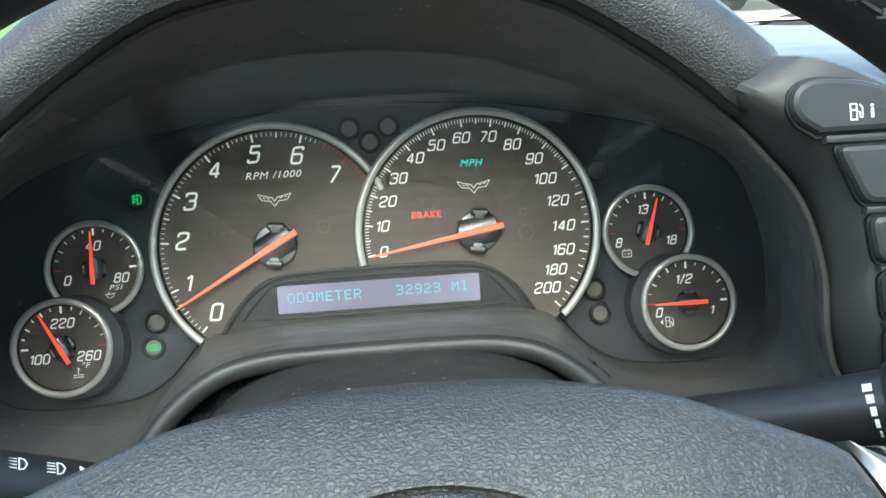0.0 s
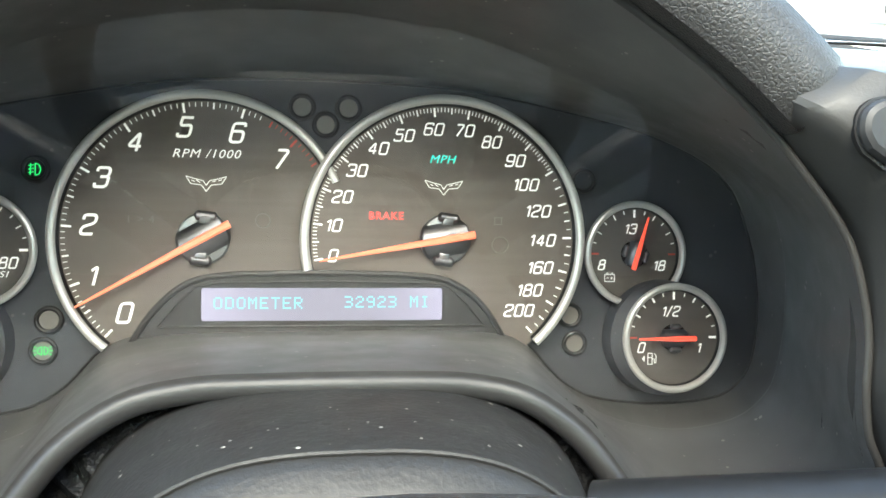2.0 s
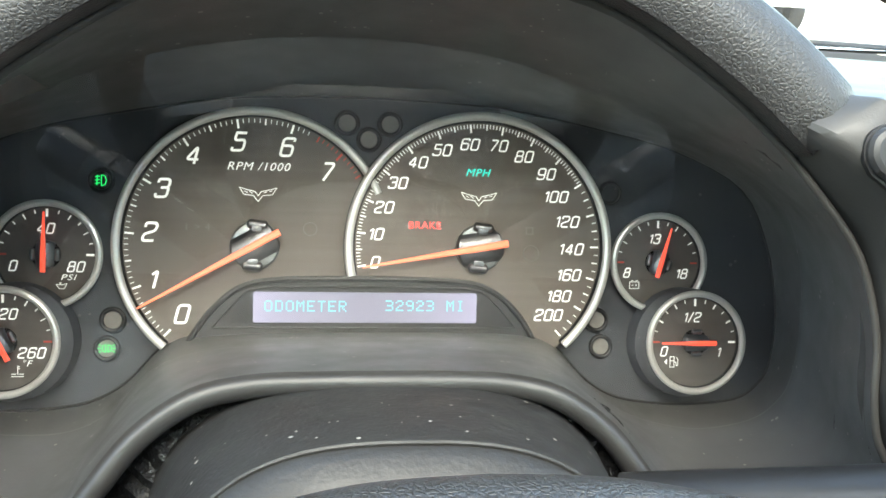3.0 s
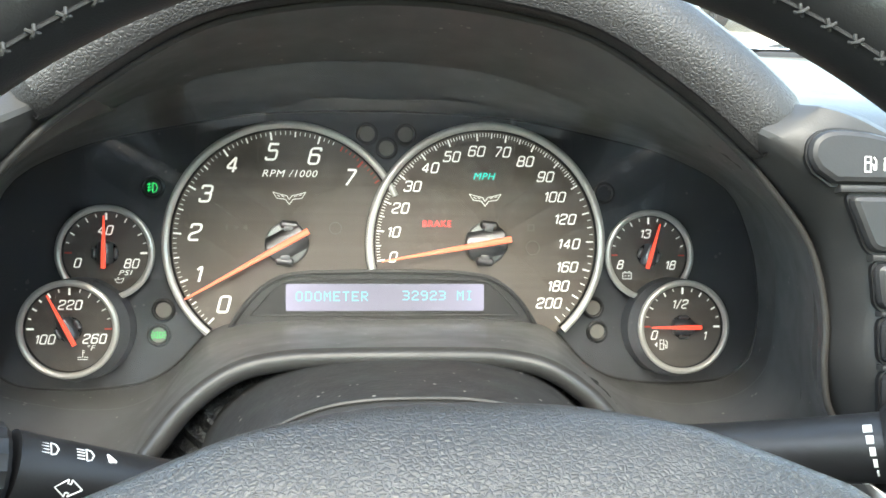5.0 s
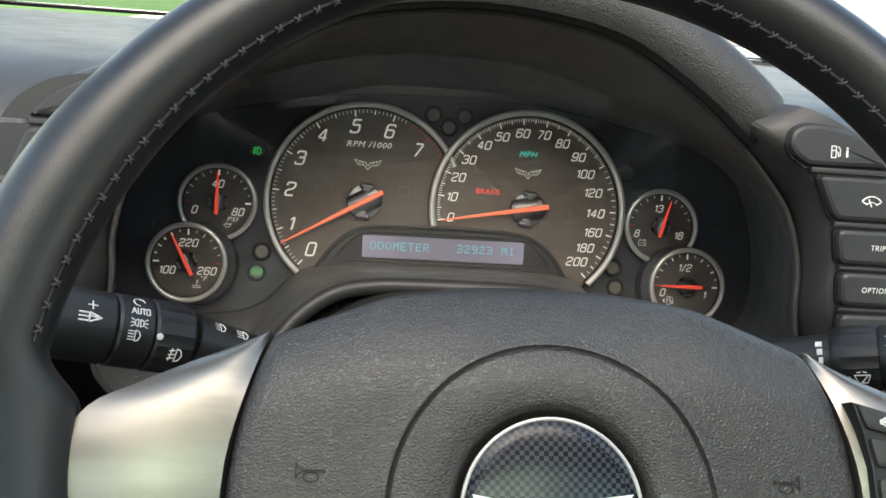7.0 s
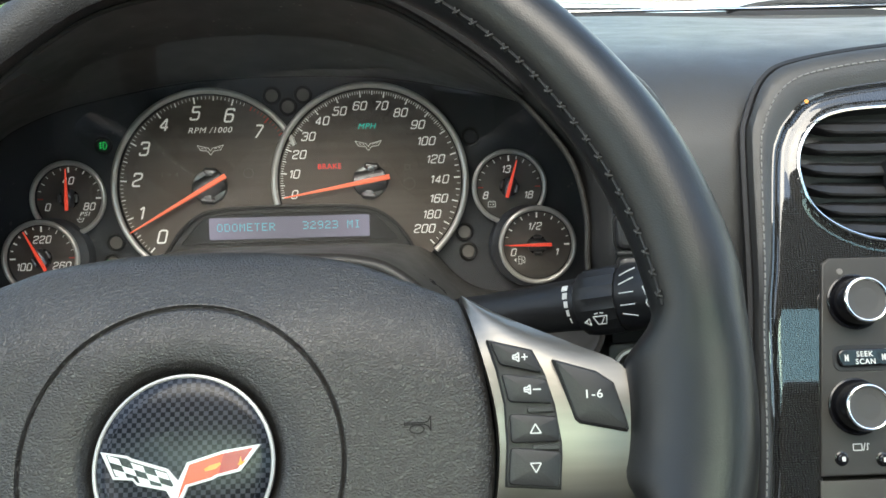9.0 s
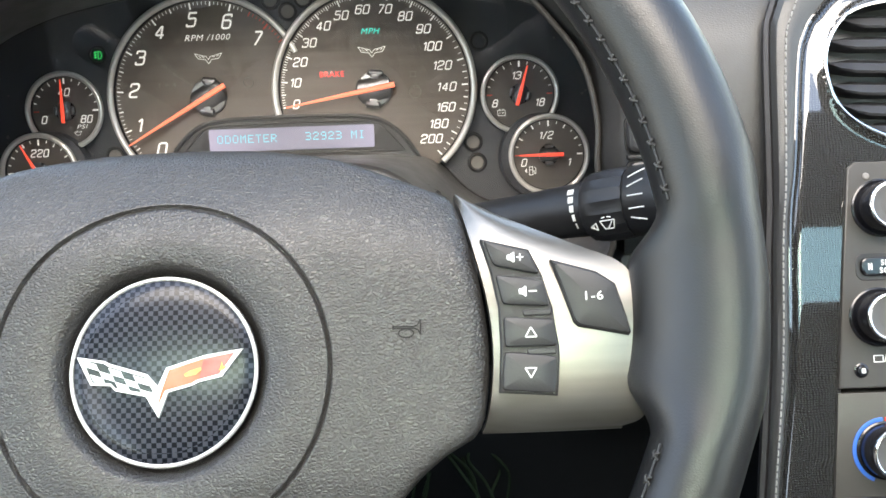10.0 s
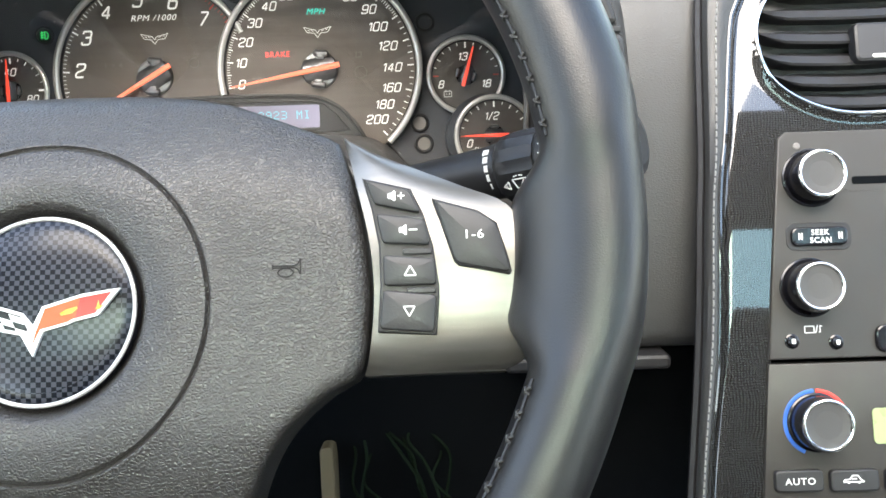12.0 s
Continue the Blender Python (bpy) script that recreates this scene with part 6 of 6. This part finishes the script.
for k, x in enumerate((.2660, .2905, .3150)):
    y0, y1 = -.2085 * KX - .0004 * k, -.1990 * KX - .0004 * k
    kb = part("climate_key", prism(bmesh.new(), rounded(x, x + .0215, y0, y1, .002, 3), ZF - .003, ZF + .0026, .0009), BUTTON, clim)
    if k == 0:
        part("key_text", text_bm("AUTO", .0030, x + .0108, (y0 + y1) / 2, ZF + .0027, 0, 1.1, .02), PRINT, kb)
    if k == 1:
        part("car_symbol", strokes([((-1, -.1), (1, -.1)), ((-1, -.1), (-.9, .1)), ((-.9, .1), (-.4, .15)), ((-.4, .15), (-.1, .5)), ((-.1, .5), (.4, .5)), ((.4, .5), (.7, .1)), ((.7, .1), (1, -.1)), ((-.6, -.2), (-.4, -.2)), ((.4, -.2), (.6, -.2)), ((-.2, .2), (.3, .2))], .0006, x + .0100, (y0 + y1) / 2, ZF + .0027, .0046), PRINT, kb)

# loose wiring glimpsed under the column
solo("connector_strip", prism(bmesh.new(), rounded(.0500, .0575, -.262, -.2085, .003, 3), .060, .078, .001), CREAM, D, "cream plastic connector strip under the dash", "connector")
b = bmesh.new()
strand = random.Random(21)
for k in range(9):
    p = Vector((.060 + .007 * k, -.200 - .004 * (k % 3), .060 + strand.uniform(0, .010)))
    path = [p]
    for step in range(4):
        p = p + Vector((strand.uniform(-.006, .014), -strand.uniform(.008, .020), strand.uniform(-.006, .008)))
        path.append(p)
    tube(b, curve_through(path, 5), .0009, 6)
tagged(solo("wiring", b, GREENWIRE, D, "loose green wires under the dash", "wiring"), kind="stuff")

# ---------------------------------------------------------------- cabin shell, in the world's own axes
I = Matrix.Identity(4)


def quad_slab(bm, a, b_, c, d, n, t):
    """A plate through four corners, thickened by t along n."""
    n = Vector(n).normalized() * t
    P = [Vector(p) for p in (a, b_, c, d)]
    lo_, hi_ = [bm.verts.new(p) for p in P], [bm.verts.new(p + n) for p in P]
    bm.faces.new(lo_)
    bm.faces.new(hi_)
    for i in range(4):
        j = (i + 1) % 4
        bm.faces.new((lo_[i], lo_[j], hi_[j], hi_[i]))
    return bm


solo("floor", quad_slab(bmesh.new(), (-.62, -1.5, .26), (1.1, -1.5, .26), (1.1, .8, .26), (-.62, .8, .26), (0, 0, -1), .04), CARPET, I, "black carpeted car floor", "floor", kind="structure")
solo("firewall", quad_slab(bmesh.new(), (-.62, .62, .26), (1.1, .62, .26), (1.1, .62, .84), (-.62, .62, .84), (0, 1, 0), .03), BLACK, I, "black firewall ahead of the footwell", "wall", kind="structure")
solo("rear_bulkhead", quad_slab(bmesh.new(), (-.62, -1.5, .26), (1.1, -1.5, .26), (1.1, -1.5, .97), (-.62, -1.5, .97), (0, -1, 0), .03), TRIMHIDE, I, "pale lined rear bulkhead", "wall", kind="structure")
for name, x, s in (("door_1", -.58, -1), ("door_2", 1.06, 1)):
    solo(name, quad_slab(bmesh.new(), (x, -1.5, .26), (x, .62, .26), (x, .62, .86), (x, -1.5, .84), (s, 0, 0), .06), TRIMHIDE, I, "pale lined car door below its open window", "car door", kind="structure")
b = bmesh.new()
tube(b, [(-.50, -.20, 1.215), (.24, -.20, 1.225), (.98, -.20, 1.215)], .028, 10)
solo("windscreen_header", b, LINER, I, "dark top rail of the windscreen, the roof being open", "windscreen rail", kind="structure")
b = bmesh.new()
rows = [[(x, y, z + .015 * (1 - ((x - .24) / .74) ** 2)) for x in (-.52, -.3, -.1, .1, .3, .5, .7, .9, 1.0)] for y, z in ((-.535, 1.185), (-.545, 1.200), (-.63, 1.205), (-.715, 1.200), (-.725, 1.185))]
slab(b, rows, .02)
solo("roof_hoop", b, LINER, I, "dark roof hoop behind the open roof", "roof hoop", kind="structure")
b = bmesh.new()
rows = [[(x, y, z) for x in (-.50, -.2, .24, .6, .98)] for y, z in ((-.935, 1.185), (-1.20, 1.10), (-1.50, .92))]
slab(b, rows, .02)
hatch = solo("hatch_glass", quad_slab(bmesh.new(), (-.50, -.725, 1.196), (.98, -.725, 1.196), (.98, -.935, 1.186), (-.50, -.935, 1.186), (0, 0, 1), .004), TINTED, I, "green-tinted glass of the rear hatch", "hatch glass", kind="structure", smooth=False)
hatch.visible_shadow = False
solo("ceiling", b, LINER, I, "dark lining of the closed tail of the roof", "roof", kind="structure")
for x in (-.52, 1.0):
    b = bmesh.new()
    tube(b, curve_through([(x, -.68, 1.19), (x + (-.05 if x < 0 else .05), -.70, 1.05), (x + (-.06 if x < 0 else .06), -.72, .84)], 5), .055, 10)
    solo("door_pillar", b, LINER, I, "dark pillar behind the door", "pillar", "door pillars", "structure")
for side, x0, x1 in ((-1, -.58, -.50), (1, 1.06, .98)):
    b = bmesh.new()
    tube(b, curve_through([(x0, .72, .86), (x0 + (x1 - x0) * .45, .35, 1.02), (x1, -.20, 1.21)], 6), .030, 10)
    solo("windscreen_pillar", b, LINER, I, "dark windscreen pillar", "pillar", "windscreen pillars", "structure")
b = bmesh.new()
quad_slab(b, (-.50, -.20, 1.212), (.98, -.20, 1.212), (1.05, .74, .860), (-.57, .74, .860), (0, .35, .94), .005)
ws = solo("windscreen", b, CLEAR, I, "clear windscreen glass", "windscreen", kind="structure", smooth=False)
ws.visible_shadow = False

# scuttle and bonnet beyond the glass
b = bmesh.new()
rows = [[(x, y, z - .012 * ((x - .24) / .8) ** 2) for x in (-.6, -.3, 0, .3, .6, .9, 1.1)] for y, z in ((.338, .862), (.36, .866), (.55, .860), (.74, .852), (.81, .845))]
slab(b, rows, .02)
solo("scuttle", b, COWL, I, "dark brown-grey cowl panel at the foot of the windscreen", "scuttle", kind="structure")
b = bmesh.new()
tube(b, [(-.57, .742, .859), (.24, .748, .862), (1.05, .742, .859)], .0045, 8)
solo("windscreen_seal", b, BLACK, I, "black rubber seal along the foot of the windscreen", "seal", kind="structure")
bon = thing("bonnet", I, "glossy blue-grey car bonnet mirroring the sky", "bonnet")
b = bmesh.new()
rows = []
for k in range(15):
    t = k / 14
    y = .82 + 1.15 * t
    r = []
    for j in range(31):
        u = -1 + 2 * j / 30
        x = .24 + u * (.80 - .10 * t * t)
        bulge = .010 * math.exp(-((abs(u) - .62) / .22) ** 2) * (1 - t * .3)
        z = .845 + .012 * math.sin(math.pi * min(1, t * 1.6)) - .20 * t * t + bulge - .05 * u ** 6 + .012 * math.exp(-(u / .25) ** 2)
        r.append((x, y, z))
    rows.append(r)
slab(b, rows, .02)
part("bonnet_panel", b, PAINT, bon)
for x in (-.05, .55):
    b = bmesh.new()
    tube(b, curve_through([(x, .79, .852), (x + .06, .785, .866), (x + .18, .772, .866), (x + .46, .757, .862)], 5), .0045, 8)
    solo("windscreen_wiper", b, SATIN, I, "black windscreen wiper arm lying at rest", "wiper", "windscreen wipers")

# ---------------------------------------------------------------- outside
b = bmesh.new()
quad_slab(b, (-900, -900, 0), (900, -900, 0), (900, 900, 0), (-900, 900, 0), (0, 0, -1), .3)
solo("ground", b, CONCRETE, I, "pale concrete forecourt", "ground", kind="structure", smooth=False)
b = bmesh.new()
quad_slab(b, (-300, 4, .03), (-1.9, 4, .03), (-1.5, 300, .03), (-300, 300, .03), (0, 0, -1), .06)
solo("lawn", b, GRASS, I, "bright green mown lawn beyond the forecourt", "lawn", kind="structure", smooth=False)

rng = random.Random(4)


def leafy(name, x, y, height, wide, label, category):
    th = thing(name, pose(x, y, 0), label, category, "trees along the lawn")
    b = bmesh.new()
    tube(b, [(0, 0, 0), (.1, 0, height * .25), (.05, .1, height * .5), (.1, .1, height * .75)], [.22, .17, .12, .05], 8)
    for k in range(6):
        a = k * 1.05
        tube(b, [(.05, .05, height * (.35 + .05 * k)), (math.cos(a) * wide * .35, math.sin(a) * wide * .35, height * (.5 + .06 * k))], [.07, .02], 6)
    part("trunk", b, BARK, th)
    b = bmesh.new()
    for k in range(900):
        a, r = rng.uniform(0, math.tau), rng.random() ** .5
        h = rng.uniform(.3, 1.0)
        w = wide * .5 * r * (1.15 - abs(h - .58) * 1.5) * (.8 + .25 * math.sin(a * 3 + k))
        c = Vector((math.cos(a) * w, math.sin(a) * w, height * h))
        u = Vector((rng.uniform(-1, 1), rng.uniform(-1, 1), rng.uniform(-.6, .6))).normalized()
        v = u.cross(Vector((rng.uniform(-1, 1), rng.uniform(-1, 1), 1))).normalized()
        s = rng.uniform(.10, .26)
        b.faces.new([b.verts.new(c + u * s * p + v * s * q) for p, q in ((-1, 0), (0, -.6), (1, 0), (0, .6))])
    tagged(part("crown", b, LEAF, th, smooth=False), kind="stuff")


BARK = ground_mat("bark", (0.10, 0.075, 0.05), (0.16, 0.12, 0.08), 8.0)
LEAF = ground_mat("leaves", (0.08, 0.17, 0.03), (0.16, 0.30, 0.06), 1.2)
for x, y, h, w in ((-13, 31, 5.5, 6.5), (-19, 34, 6.5, 7.5), (-8, 38, 6.0, 7.0), (-27, 38, 7.0, 8.0), (-36, 30, 6.0, 7.0)):
    leafy("tree", x, y, h, w, "leafy green tree at the edge of the lawn", "tree")


def pickup(x, y, turn, paint, label):
    th = thing("pickup_truck", pose(x, y, 0, 0, 0, turn), label, "truck", "parked trucks")
    b = bmesh.new()
    secs = [(-2.65, .62, 1.05, .86), (-2.55, .55, 1.12, .93), (-1.0, .50, 1.14, .95), (1.0, .50, 1.14, .95), (1.9, .50, 1.10, .93), (2.55, .52, 1.00, .88), (2.68, .58, .85, .80)]
    rows = [[(cx, -w, lo_ + .12), (cx, -w, hi_ - .1), (cx, -w * .93, hi_), (cx, w * .93, hi_), (cx, w, hi_ - .1), (cx, w, lo_ + .12), (cx, w * .9, lo_), (cx, -w * .9, lo_)] for cx, lo_, hi_, w in secs]
    vs = loft(b, rows, True)
    b.faces.new(vs[0])
    b.faces.new(vs[-1])
    part("truck_body", b, paint, th)
    b = bmesh.new()
    rows = [[(cx, -w, 1.1), (cx, w, 1.1), (cx2, w * .85, 1.75), (cx2, -w * .85, 1.75)] for cx, cx2, w in ((-.9, -.7, .90), (1.15, .55, .90))]
    vs = loft(b, rows, True)
    b.faces.new(vs[0])
    b.faces.new(vs[-1])
    cab = part("cab", b, paint, th)
    for s in (-1, 1):
        part("side_window", quad_slab(bmesh.new(), (-.6, s * .895, 1.2), (.85, s * .895, 1.2), (.5, s * .79, 1.68), (-.55, s * .79, 1.68), (0, s, .3), .01), TRUCKGLASS, cab, smooth=False)
    for cx in (-1.75, 1.75):
        for s in (-1, 1):
            b = revolve(bmesh.new(), [(.20, -.02), (.24, .0), (.38, .0), (.41, .04), (.41, .22), (.38, .26), (.22, .26)], 36)
            bmesh.ops.rotate(b, verts=b.verts, matrix=Matrix.Rotation(radians(90), 3, "X"))
            bmesh.ops.translate(b, verts=b.verts, vec=(cx, s * .88 + .13, .41))
            ty = part("wheel", b, RUBBER, th, "black tyre")
            b = revolve(bmesh.new(), [(.23, 0), (.22, .04), (.12, .06), (.05, .05)], 28)
            bmesh.ops.rotate(b, verts=b.verts, matrix=Matrix.Rotation(radians(90 if s < 0 else -90), 3, "X"))
            bmesh.ops.translate(b, verts=b.verts, vec=(cx, s * 1.0, .41))
            part("rim", b, DARKRIM, ty, "dark alloy rim")
    part("bumper", box(bmesh.new(), -2.78, -2.60, -.9, .9, .48, .66, .03), RING, th)
    part("bumper", box(bmesh.new(), 2.60, 2.78, -.9, .9, .46, .66, .03), RING, th)
    return th


TRUCKGLASS = plain("tinted truck window", (0.16, 0.20, 0.19), 0.1)
DARKRIM = plain("dark alloy", (0.03, 0.03, 0.03), 0.4, 0.5)
WHITEPAINT = plain("white truck paint", (0.6, 0.6, 0.6), 0.3, coat=1.0)
pickup(3.1, 15.3, 2, WHITEPAINT, "white pickup truck parked across the forecourt")
pickup(6.95, 15.6, 88, WHITEPAINT, "white pickup truck parked end-on on the forecourt")
pickup(15.5, 17.5, -20, WHITEPAINT, "white pickup truck parked at the forecourt's far side")
